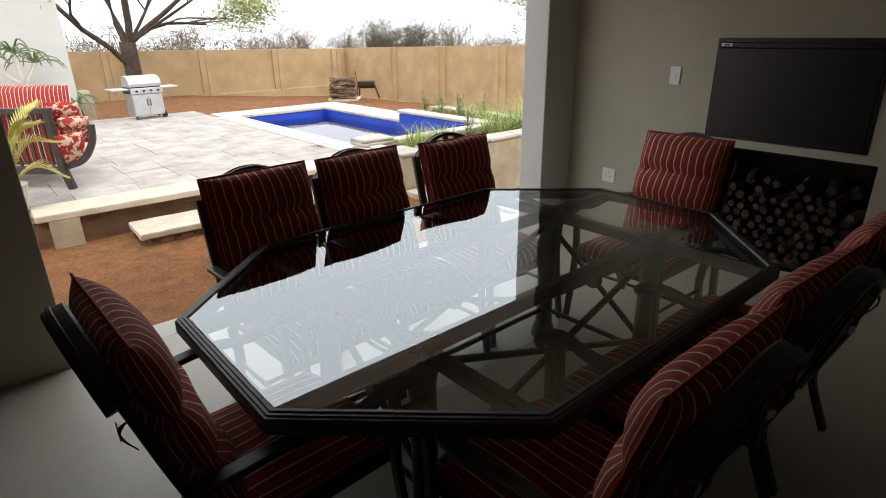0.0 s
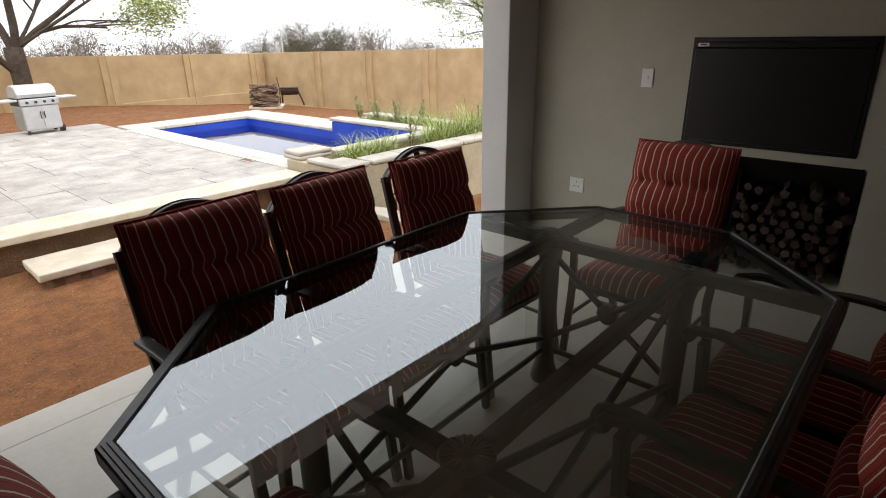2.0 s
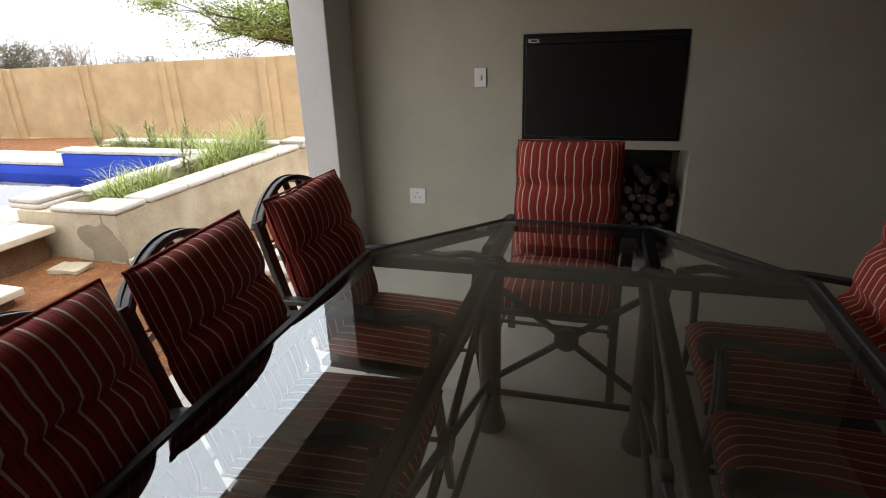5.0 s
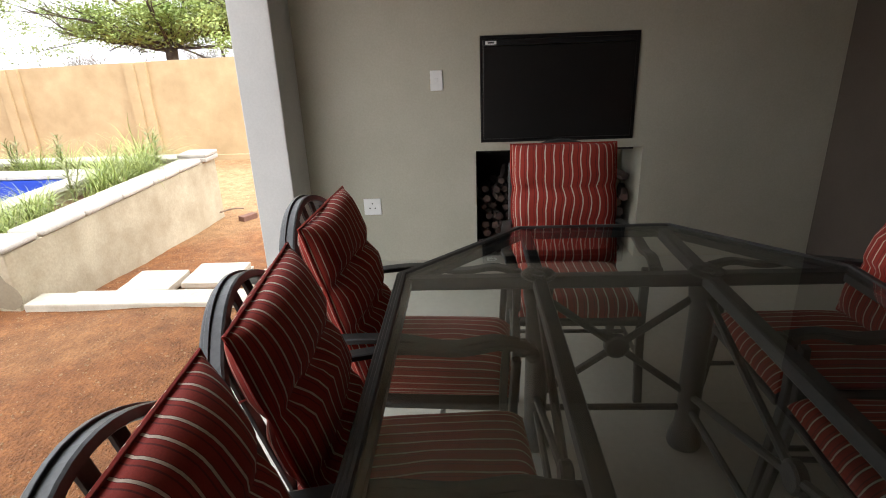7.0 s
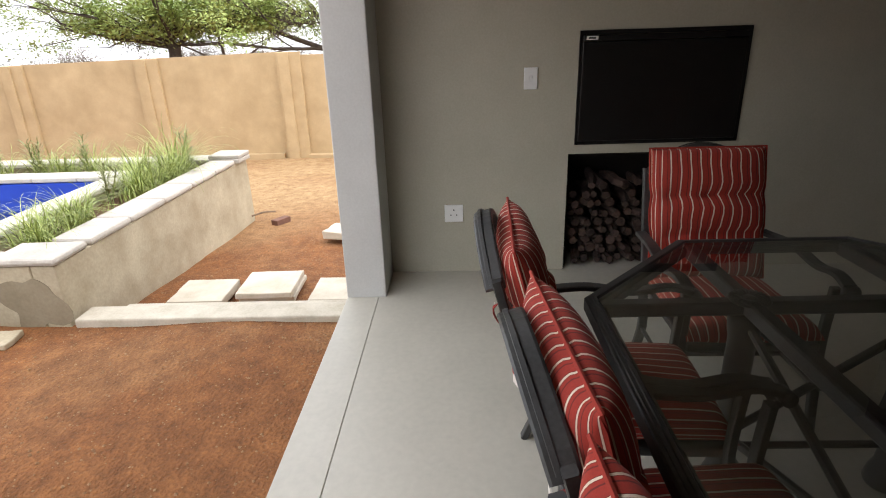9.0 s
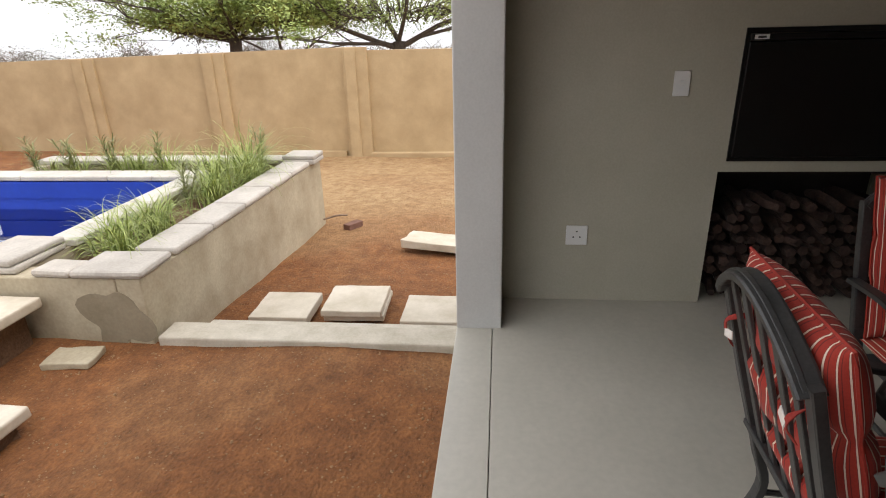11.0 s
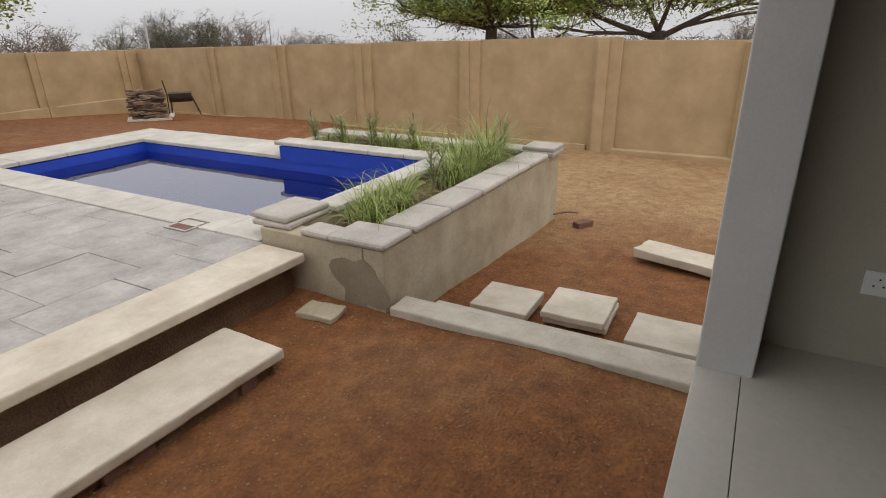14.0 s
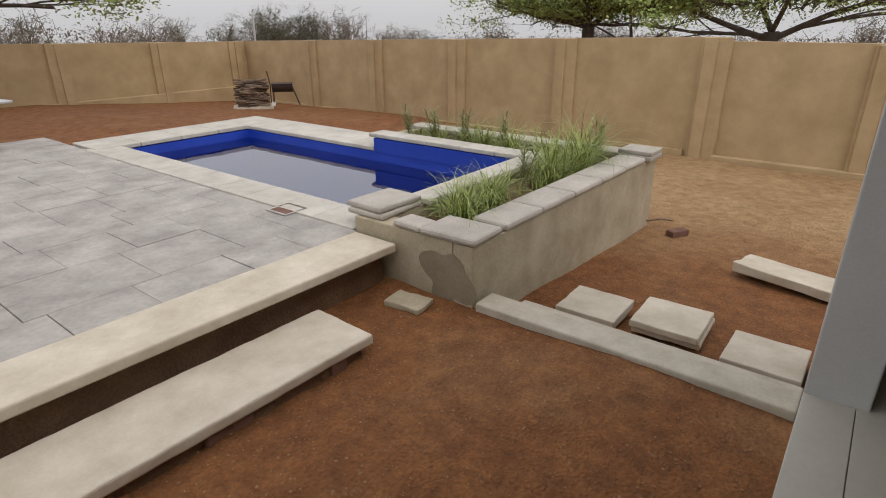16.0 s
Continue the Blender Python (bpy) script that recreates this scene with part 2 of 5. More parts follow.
def dirt_material():
    m, n, l, p = shader("red_brown_dirt")
    geo = n.new("ShaderNodeNewGeometry")
    sep = n.new("ShaderNodeSeparateXYZ")
    l.new(geo.outputs["Position"], sep.inputs[0])
    far = n.new("ShaderNodeMapRange")
    far.inputs["From Min"].default_value, far.inputs["From Max"].default_value = 6.0, 8.5
    l.new(sep.outputs["X"], far.inputs["Value"])
    ynear = n.new("ShaderNodeMapRange")
    ynear.inputs["From Min"].default_value, ynear.inputs["From Max"].default_value = 9.5, 7.0
    l.new(sep.outputs["Y"], ynear.inputs["Value"])
    both = n.new("ShaderNodeMath")
    both.operation = "MULTIPLY"
    l.new(far.outputs[0], both.inputs[0])
    l.new(ynear.outputs[0], both.inputs[1])
    n0 = n.new("ShaderNodeTexNoise")
    n0.inputs["Scale"].default_value, n0.inputs["Detail"].default_value = 0.9, 7
    n1 = n.new("ShaderNodeTexNoise")
    n1.inputs["Scale"].default_value, n1.inputs["Detail"].default_value = 7, 8
    n1.inputs["Roughness"].default_value = 0.7
    n2 = n.new("ShaderNodeTexNoise")
    n2.inputs["Scale"].default_value, n2.inputs["Detail"].default_value = 55, 5
    for t in (n0, n1, n2):
        l.new(geo.outputs["Position"], t.inputs["Vector"])
    red = n.new("ShaderNodeValToRGB")
    red.color_ramp.elements[0].position, red.color_ramp.elements[1].position = 0.3, 0.72
    red.color_ramp.elements[0].color, red.color_ramp.elements[1].color = (0.13, 0.046, 0.013, 1), (0.30, 0.121, 0.038, 1)
    l.new(n1.outputs["Fac"], red.inputs["Fac"])
    pale = n.new("ShaderNodeValToRGB")
    pale.color_ramp.elements[0].position, pale.color_ramp.elements[1].position = 0.3, 0.7
    pale.color_ramp.elements[0].color, pale.color_ramp.elements[1].color = (0.26, 0.15, 0.065, 1), (0.46, 0.31, 0.16, 1)
    l.new(n1.outputs["Fac"], pale.inputs["Fac"])
    add = n.new("ShaderNodeMath")
    add.operation = "MULTIPLY_ADD"
    add.inputs[1].default_value = 1.0
    edge = n.new("ShaderNodeMapRange")
    edge.inputs["From Min"].default_value, edge.inputs["From Max"].default_value = 0.35, 0.65
    edge.inputs["To Min"].default_value, edge.inputs["To Max"].default_value = -0.3, 0.15
    l.new(n0.outputs["Fac"], edge.inputs["Value"])
    l.new(both.outputs[0], add.inputs[0])
    l.new(edge.outputs[0], add.inputs[2])
    add.use_clamp = True
    mix = n.new("ShaderNodeMix")
    mix.data_type = "RGBA"
    l.new(add.outputs[0], mix.inputs["Factor"])
    l.new(red.outputs[0], mix.inputs["A"])
    l.new(pale.outputs[0], mix.inputs["B"])
    hsv = n.new("ShaderNodeHueSaturation")
    val = n.new("ShaderNodeMapRange")
    val.inputs["From Min"].default_value, val.inputs["From Max"].default_value = 0.3, 0.7
    val.inputs["To Min"].default_value, val.inputs["To Max"].default_value = 0.78, 1.22
    l.new(n2.outputs["Fac"], val.inputs["Value"])
    l.new(val.outputs[0], hsv.inputs["Value"])
    l.new(mix.outputs["Result"], hsv.inputs["Color"])
    l.new(hsv.outputs[0], p.inputs["Base Color"])
    bp = n.new("ShaderNodeBump")
    bp.inputs["Strength"].default_value, bp.inputs["Distance"].default_value = 0.8, 0.03
    sumh = n.new("ShaderNodeMath")
    sumh.operation = "ADD"
    l.new(n1.outputs["Fac"], sumh.inputs[0])
    l.new(n2.outputs["Fac"], sumh.inputs[1])
    l.new(sumh.outputs[0], bp.inputs["Height"])
    l.new(bp.outputs[0], p.inputs["Normal"])
    p.inputs["Roughness"].default_value = 0.97
    return m


DIRT = dirt_material()


# ---- mesh tools ----
def box(bm, x0, x1, y0, y1, z0, z1, bevel=0.0):
    vs = [bm.verts.new((x, y, z)) for z in (z0, z1) for x, y in ((x0, y0), (x1, y0), (x1, y1), (x0, y1))]
    fs = [bm.faces.new([vs[i] for i in q]) for q in ((3, 2, 1, 0), (4, 5, 6, 7), (0, 1, 5, 4), (1, 2, 6, 5), (2, 3, 7, 6), (3, 0, 4, 7))]
    if bevel:
        es = list({e for f in fs for e in f.edges})
        bmesh.ops.bevel(bm, geom=es, offset=bevel, segments=2, affect="EDGES", profile=0.5)
    return vs


def boxed(*spans, bevel=0.0):
    bm = bmesh.new()
    for s in spans:
        box(bm, *s, bevel=bevel)
    return bm


def sweep(bm, pts, wide, high=None, sides=8, up=(0, 0, 1), caps=True):
    """A bar along pts: round (sides) with radius wide, or a flat bar wide x high. wide may be a list."""
    pts = [Vector(p) for p in pts]
    rings = []
    for i, p in enumerate(pts):
        d = (pts[min(i + 1, len(pts) - 1)] - pts[max(i - 1, 0)]).normalized()
        u = Vector(up)
        if abs(d.dot(u)) > 0.97:
            u = Vector((0, 1, 0)) if abs(d.y) < 0.9 else Vector((1, 0, 0))
        s = d.cross(u).normalized()
        v = s.cross(d).normalized()
        w = wide[i] if isinstance(wide, (list, tuple)) else wide
        if high is None:
            ring = [p + s * (w * math.cos(k * math.tau / sides)) + v * (w * math.sin(k * math.tau / sides)) for k in range(sides)]
        else:
            hh = high[i] if isinstance(high, (list, tuple)) else high
            ring = [p + s * (w / 2 * a) + v * (hh / 2 * b) for a, b in ((-1, -.75), (-.8, -1), (.8, -1), (1, -.75), (1, .75), (.8, 1), (-.8, 1), (-1, .75))]
        rings.append([bm.verts.new(q) for q in ring])
    n = len(rings[0])
    for a, b in zip(rings, rings[1:]):
        for k in range(n):
            bm.faces.new((a[k], a[(k + 1) % n], b[(k + 1) % n], b[k]))
    if caps:
        bm.faces.new(rings[0][::-1])
        bm.faces.new(rings[-1])
    return bm


def bar(pts, wide, high=None, sides=8, up=(0, 0, 1)):
    return sweep(bmesh.new(), pts, wide, high, sides, up)


def lathe(bm, profile, centre=(0, 0, 0), sides=20):
    """A turned body: profile of (radius, z) from bottom to top."""
    cx, cy, cz = centre
    rings = [[bm.verts.new((cx + r * math.cos(k * math.tau / sides), cy + r * math.sin(k * math.tau / sides), cz + z)) for k in range(sides)] for r, z in profile]
    for a, b in zip(rings, rings[1:]):
        for k in range(sides):
            bm.faces.new((a[k], a[(k + 1) % sides], b[(k + 1) % sides], b[k]))
    bm.faces.new(rings[0][::-1])
    bm.faces.new(rings[-1])
    return bm


def smooth_path(pts, steps=6):
    """Catmull-Rom through pts."""
    p = [Vector(q) for q in pts]
    p = [2 * p[0] - p[1]] + p + [2 * p[-1] - p[-2]]
    out = []
    for i in range(1, len(p) - 2):
        for k in range(steps):
            t = k / steps
            out.append(0.5 * (2 * p[i] + (p[i + 1] - p[i - 1]) * t + (2 * p[i - 1] - 5 * p[i] + 4 * p[i + 1] - p[i + 2]) * t * t + (3 * p[i] - p[i - 1] - 3 * p[i + 1] + p[i + 2]) * t ** 3))
    return out + [p[-2]]


def part(name, bm, material, parent=None, label="", smooth=False, kind=""):
    me = bpy.data.meshes.new(name)
    bmesh.ops.recalc_face_normals(bm, faces=bm.faces) if len(bm.faces) < 4000 else None
    bm.to_mesh(me)
    bm.free()
    me.materials.append(material)
    if smooth:
        me.shade_smooth()
    ob = new(name, me)
    ob.parent = parent
    return tagged(ob, label, kind=kind)


def thing(name, label, category, group="", at=None):
    ob = new(name)
    ob.empty_display_size = 0.1
    if at is not None:
        ob.matrix_basis = at
    return tagged(ob, label, category, group)


def structure(name, bm, material, label, category):
    return tagged(part(name, bm, material), label, category, kind="structure")


def piece(name, me, parent, at):
    ob = new(name, me)
    ob.parent = parent
    ob.matrix_basis = at
    return ob


def mesh_of(bm, material, smooth=False):
    me = bpy.data.meshes.new("piece")
    bmesh.ops.recalc_face_normals(bm, faces=bm.faces)
    bm.to_mesh(me)
    bm.free()
    me.materials.append(material)
    if smooth:
        me.shade_smooth()
    return me

# ---- the veranda ----
WX, BY, LX = 4.37, -0.10, -2.2          # braai wall, back wall, far end of the room
floor = structure("floor", boxed((LX, WX + 0.6, BY - 0.3, 3.441, -0.45, 0.0), bevel=0.0), SCREED, "smooth pale grey polished cement floor", "floor")
structure("threshold", boxed((0.35, 3.985, 3.444, 3.642, -0.45, 0.0), bevel=0.004), SCREED, "pale cement edge strip along the open veranda side", "floor")
structure("wall_east", boxed(
    (WX, WX + 0.6, BY, 1.107, 0.0, 2.75), (WX, WX + 0.6, 2.225, 3.394, 0.0, 2.75),
    (WX, WX + 0.6, 1.107, 1.180, 0.793, 2.75), (WX, WX + 0.6, 2.190, 2.225, 0.793, 2.75),
    (WX, WX + 0.6, 1.180, 2.190, 0.793, 0.850), (WX, WX + 0.6, 1.180, 2.190, 1.527, 2.75),
    (WX + 0.5, WX + 0.6, 1.107, 2.225, 0.0, 0.793), (WX + 0.3, WX + 0.6, 1.180, 2.190, 0.85, 1.527)), PLASTER, "grey-green plastered wall with a built-in braai", "wall")
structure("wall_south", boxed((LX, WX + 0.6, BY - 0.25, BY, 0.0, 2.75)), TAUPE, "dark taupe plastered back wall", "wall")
# added out of view to close the room; dark so it bounces little light
structure("wall_west", boxed((LX - 0.25, LX, BY - 0.25, 3.642, -0.3, 2.75)), TAUPE, "unseen end wall added to close the room, dark to cut bounced light", "wall")
structure("wall_north_pier", boxed((LX, 0.35, 3.444, 3.70, -0.45, 2.40), bevel=0.006), PLASTER, "grey plastered pier beside the open side", "wall")
structure("pillar", boxed((3.985, WX + 0.6, 3.394, 3.642, -0.45, 2.40), bevel=0.008), PILLAR, "pale grey painted corner pillar of the veranda", "pillar")
structure("beam", boxed((LX, WX + 0.6, 3.394, 3.642, 2.40, 2.75)), PILLAR, "plastered beam over the open side", "beam")
structure("ceiling", boxed((LX - 0.25, WX + 0.6, BY - 0.25, 3.80, 2.75, 2.95)), PLASTER, "plain plastered veranda ceiling", "ceiling")

# built-in braai above, wood nook below
braai = thing("built_in_braai", "black steel built-in braai with a closed door in a plastered wall", "braai")
part("door", boxed((WX - 0.012, WX + 0.02, 1.205, 2.170, 0.875, 1.462), bevel=0.004), BLACK, braai, "closed matt black door")
part("frame", boxed((WX - 0.008, WX + 0.29, 1.182, 1.203, 0.852, 1.525), (WX - 0.008, WX + 0.29, 2.172, 2.188, 0.852, 1.525),
                    (WX - 0.008, WX + 0.29, 1.203, 2.172, 0.852, 0.873), (WX - 0.008, WX + 0.29, 1.203, 2.172, 1.500, 1.525)), BLACK, braai)
part("hood", boxed((WX - 0.020, WX + 0.02, 1.205, 2.170, 1.466, 1.498), bevel=0.004), BLACK, braai, "black air slot cover")
badge = part("badge", boxed((WX - 0.024, WX - 0.0205, 2.085, 2.155, 1.472, 1.494), bevel=0.001), PLASTIC, braai, "small white maker's plate")
part("badge_print", boxed((WX - 0.0252, WX - 0.0243, 2.10, 2.14, 1.478, 1.488)), IRON, badge)
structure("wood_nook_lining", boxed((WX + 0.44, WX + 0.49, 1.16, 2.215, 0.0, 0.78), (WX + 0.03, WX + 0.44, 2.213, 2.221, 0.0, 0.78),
                                    (WX + 0.03, WX + 0.44, 1.16, 2.215, 0.775, 0.788)), NOOKBLACK, "near-black lining of the firewood nook", "wall")
rnd = random.Random(7)
log_meshes = []
for k in range(5):
    bm = bmesh.new()
    r = rnd.uniform(0.030, 0.048)
    n = rnd.choice((5, 6, 7))
    sweep(bm, [(0, 0, 0), (0.10, rnd.uniform(-.012, .012), rnd.uniform(-.012, .012)), (0.22, rnd.uniform(-.015, .015), 0), (0.33, 0, rnd.uniform(-.01, .01))],
          [r * rnd.uniform(.7, .95), r, r * 1.02, r * rnd.uniform(.6, .9)], sides=n)
    log_meshes.append(mesh_of(bm, LOG))
for row in range(9):
    for col in range(13):
        yy = 1.20 + col * 0.078 + (0.039 if row % 2 else 0) + rnd.uniform(-.015, .015)
        zz = 0.042 + row * 0.066 + rnd.uniform(-.008, .008)
        if yy > 2.18 or (row > 6 and rnd.random() < 0.45):
            continue
        ob = new("log", rnd.choice(log_meshes))
        ob.matrix_basis = pose(WX + 0.08 + rnd.uniform(-.04, .03), yy, zz, rnd.uniform(0, 360), rnd.uniform(-6, 6), rnd.uniform(-14, 14))
        tagged(ob, "dark rough firewood log stacked in the nook", "log", "logs in the wood nook")


def wall_plate(name, label, category, y, z, w, h):
    p = thing(name, label, category, at=pose(WX, y, z))
    part("plate", boxed((-0.010, -0.0005, -w / 2, w / 2, -h / 2, h / 2), bevel=0.003), PLASTIC, p)
    return p


sw = wall_plate("light_switch", "white plastic light switch plate on the wall", "light switch", 2.475, 1.263, 0.082, 0.128)
part("rocker", boxed((-0.016, -0.0105, -0.010, 0.010, -0.016, 0.016), bevel=0.002), PLASTIC, sw)
so = wall_plate("wall_socket", "white three-pin plug socket low on the wall", "socket", 2.962, 0.418, 0.122, 0.118)
for dy, dz in ((0, 0.024), (0.019, -0.010), (-0.019, -0.010)):
    bm = bmesh.new()
    sweep(bm, [(-0.0115, dy, dz), (-0.0102, dy, dz)], 0.0048, sides=10)
    part("pin_hole", bm, BLACK, so)
part("toggle", boxed((-0.015, -0.0105, -0.046, -0.036, 0.018, 0.036), bevel=0.001), PLASTIC, so)

# ---- dining table ----
TC = (1.733, 1.740)
table = thing("dining_table", "charcoal cast-metal octagonal dining table with a clear glass top", "table", at=pose(TC[0], TC[1], 0))


def octagon(hx, hy, cx, cy):
    return [(-hx + cx, hy), (hx - cx, hy), (hx, hy - cy), (hx, -hy + cy), (hx - cx, -hy), (-hx + cx, -hy), (-hx, -hy + cy), (-hx, hy - cy)]


def octo_ring(rings):
    """A closed band through octagons (inset, z)."""
    bm = bmesh.new()
    loops = [[bm.verts.new((x, y, z)) for x, y in octagon(1.172 - i, 0.798 - i, 0.496 - i * 0.42, 0.466 - i * 0.42)] for i, z in rings]
    loops.append(loops[0])
    for a, b in zip(loops, loops[1:]):
        for k in range(8):
            bm.faces.new((a[k], a[(k + 1) % 8], b[(k + 1) % 8], b[k]))
    return bm


part("rim", octo_ring([(0.0, 0.700), (0.0, 0.738), (0.004, 0.743), (0.011, 0.743), (0.013, 0.747), (0.022, 0.747), (0.024, 0.7505), (0.033, 0.7505), (0.038, 0.745), (0.038, 0.730), (0.055, 0.728), (0.055, 0.700)]), IRON, table, "stepped charcoal rim")
bm = bmesh.new()
top = [bm.verts.new((x, y, 0.7455)) for x, y in octagon(1.133, 0.759, 0.480, 0.450)]
bm.faces.new(top)
glass = part("glass_top", bm, GLASS, table, "clear glass sheet that mirrors the sky")
glass.visible_shadow = False
if glass.data.polygons[0].normal.z < 0:
    glass.data.flip_normals()
LEGX, LEGY = 0.660, 0.292
for sy in (-1, 1):
    part("long_beam", bar([(-1.125, sy * LEGY, 0.712), (1.125, sy * LEGY, 0.712)], 0.045, 0.05), IRON, table)
for sx in (-1, 1):
    part("cross_beam", bar([(sx * LEGX, -0.75, 0.7085), (sx * LEGX, 0.75, 0.7085)], 0.045, 0.046), IRON, table)
for sx in (-1, 1):
    for sy in (-1, 1):
        bm = bmesh.new()
        lathe(bm, [(0.062, 0.0), (0.066, 0.012), (0.060, 0.05), (0.046, 0.09), (0.043, 0.14), (0.043, 0.60), (0.050, 0.63), (0.055, 0.68)], (sx * LEGX, sy * LEGY, 0))
        leg = part("leg", bm, IRON, table, smooth=True)
        bm = bmesh.new()
        lathe(bm, [(0.060, 0.728), (0.064, 0.733), (0.058, 0.7385), (0.020, 0.7375), (0.016, 0.741), (0.004, 0.7425)], (sx * LEGX, sy * LEGY, 0), 24)
        for k in range(24):
            a = k * math.tau / 24
            sweep(bm, [(sx * LEGX + r * math.cos(a), sy * LEGY + r * math.sin(a), z) for r, z in ((0.020, 0.7388), (0.040, 0.7412), (0.056, 0.7395))], [0.0018, 0.0034, 0.0045], sides=5)
        part("rosette", bm, IRON, leg, "fluted round rosette", smooth=True)
for sx in (-1, 1):
    for a, b in ((-1, 1), (1, -1)):
        part("end_brace", bar([(sx * LEGX, a * LEGY, 0.66), (sx * LEGX, b * LEGY, 0.22)], 0.014), IRON, table)
    part("end_stretcher", bar([(sx * LEGX, -LEGY, 0.17), (sx * LEGX, LEGY, 0.17)], 0.013), IRON, table)
    bm = bmesh.new()
    sweep(bm, [(sx * LEGX - 0.018, 0, 0.44), (sx * LEGX - 0.012, 0, 0.44), (sx * LEGX + 0.012, 0, 0.44), (sx * LEGX + 0.018, 0, 0.44)], [0.038, 0.046, 0.046, 0.038], sides=18)
    part("medallion", bm, IRON, table, "round cast medallion")
for sy in (-1, 1):
    for a, b in ((-1, 1), (1, -1)):
        part("side_brace", bar([(a * LEGX, sy * LEGY, 0.66), (b * LEGX, sy * LEGY, 0.22)], 0.014), IRON, table)
    part("side_stretcher", bar([(-LEGX, sy * LEGY, 0.17), (LEGX, sy * LEGY, 0.17)], 0.013), IRON, table)
    bm = bmesh.new()
    sweep(bm, [(0, sy * LEGY - 0.018, 0.44), (0, sy * LEGY - 0.012, 0.44), (0, sy * LEGY + 0.012, 0.44), (0, sy * LEGY + 0.018, 0.44)], [0.038, 0.046, 0.046, 0.038], sides=18)
    part("medallion", bm, IRON, table, "round cast medallion")


# ---- dining chairs ----
def cushion(w, l, t, tufts, bend, seed, puff=1.0, nx=30, ny=32, wave=1.0):
    """A tufted pad w wide, l long, t thick, lying in x and y; bend(y) gives (y, z, slope) of its middle sheet. UV x is metres across."""
    rr = random.Random(seed)
    bm = bmesh.new()
    uv = bm.loops.layers.uv.new("UVMap")
    lump = [(rr.uniform(-w / 2, w / 2), rr.uniform(0, l), rr.uniform(-.014, .018)) for _ in range(10)]
    edge = [rr.uniform(-.008, .008) for _ in range(6)]
    grid = {}
    across = {}
    for side in (1, 0, -1):
        for i in range(nx + 1):
            for j in range(ny + 1):
                rim = i in (0, nx) or j in (0, ny)
                if side == 0 and not rim:
                    continue
                u, v = math.sin((i / nx - 0.5) * math.pi), math.sin((j / ny - 0.5) * math.pi)
                x, y = u * w / 2, (v + 1) * l / 2
                full = 0.07 + 0.93 * max(0.0, 1 - abs(u) ** 3.4) ** 0.55 * max(0.0, 1 - abs(v) ** 6) ** 0.5
                h = t / 2 * full
                for ty in tufts:
                    d = abs(y - ty * l)
                    dip = math.exp(-(d / 0.026) ** 2)
                    h *= 1 - dip * (0.46 + 0.34 * math.cos(x / w * math.tau * 1.5) ** 4)
                for ax, ay, am in lump:
                    h += wave * am * (full - 0.07) * math.exp(-((x - ax) ** 2 + (y - ay) ** 2) / 0.006)
                pinch = 1 - 0.035 * sum(math.exp(-((y - ty * l) / 0.03) ** 2) for ty in tufts)
                ear = abs(u) ** 12 * abs(v) ** 12
                soft = 1 + 0.006 * ear
                h *= 1 - 0.2 * ear
                out = 0.004 if side == 0 else 0.0
                yy = l / 2 + (y - l / 2) * soft + (out if j == ny else -out if j == 0 else 0) + edge[0] * math.sin(x * 13 + seed) * (v > 0.5)
                my, mz, sl = bend(yy)
                nrm = Vector((0, -math.sin(sl), math.cos(sl)))
                xx = x * pinch * soft + (out if i == nx else -out if i == 0 else 0)
                p = Vector((xx, my, mz)) + nrm * (side * h * puff)
                grid[side, i, j] = bm.verts.new(p)
                across[grid[side, i, j]] = x + math.copysign(0.09 * max(0.0, 0.75 - full), u) * abs(u) ** 6 + (0 if rim else wave * (1 - u * u) * (0.0045 * math.sin(y * 21 + seed) + 0.003 * math.sin(y * 47 + x * 9 + seed * 2)))
    quads = []
    for side in (1, -1):
        for i in range(nx):
            for j in range(ny):
                q = [grid[side, i, j], grid[side, i + 1, j], grid[side, i + 1, j + 1], grid[side, i, j + 1]]
                quads.append(q if side > 0 else q[::-1])
    loop = [(i, 0) for i in range(nx)] + [(nx, j) for j in range(ny)] + [(i, ny) for i in range(nx, 0, -1)] + [(0, j) for j in range(ny, 0, -1)]
    for k in range(len(loop)):
        a, b = loop[k], loop[(k + 1) % len(loop)]
        quads.append([grid[(0, *a)], grid[(0, *b)], grid[(1, *b)], grid[(1, *a)]])
        quads.append([grid[(-1, *a)], grid[(-1, *b)], grid[(0, *b)], grid[(0, *a)]])
    for q in quads:
        f = bm.faces.new(q)
        for lp in f.loops:
            lp[uv].uv = (across[lp.vert] + 1.1429, 0)
    bmesh.ops.recalc_face_normals(bm, faces=bm.faces)
    return bm


def pad_part(name, bm, material, parent, label):
    me = bpy.data.meshes.new(name)
    bm.to_mesh(me)
    bm.free()
    me.materials.append(material)
    me.shade_smooth()
    ob = new(name, me)
    ob.parent = parent
    return tagged(ob, label)


REC = radians(16)


def back_bend(y):
    return (0.235 + y * math.sin(REC), 0.46 + y * math.cos(REC), math.pi / 2 - REC)


def seat_bend(y):
    k = max(0.0, 0.05 - y) / 0.05
    return (-0.25 + y, 0.435 - 0.02 * k * k, 0.0)


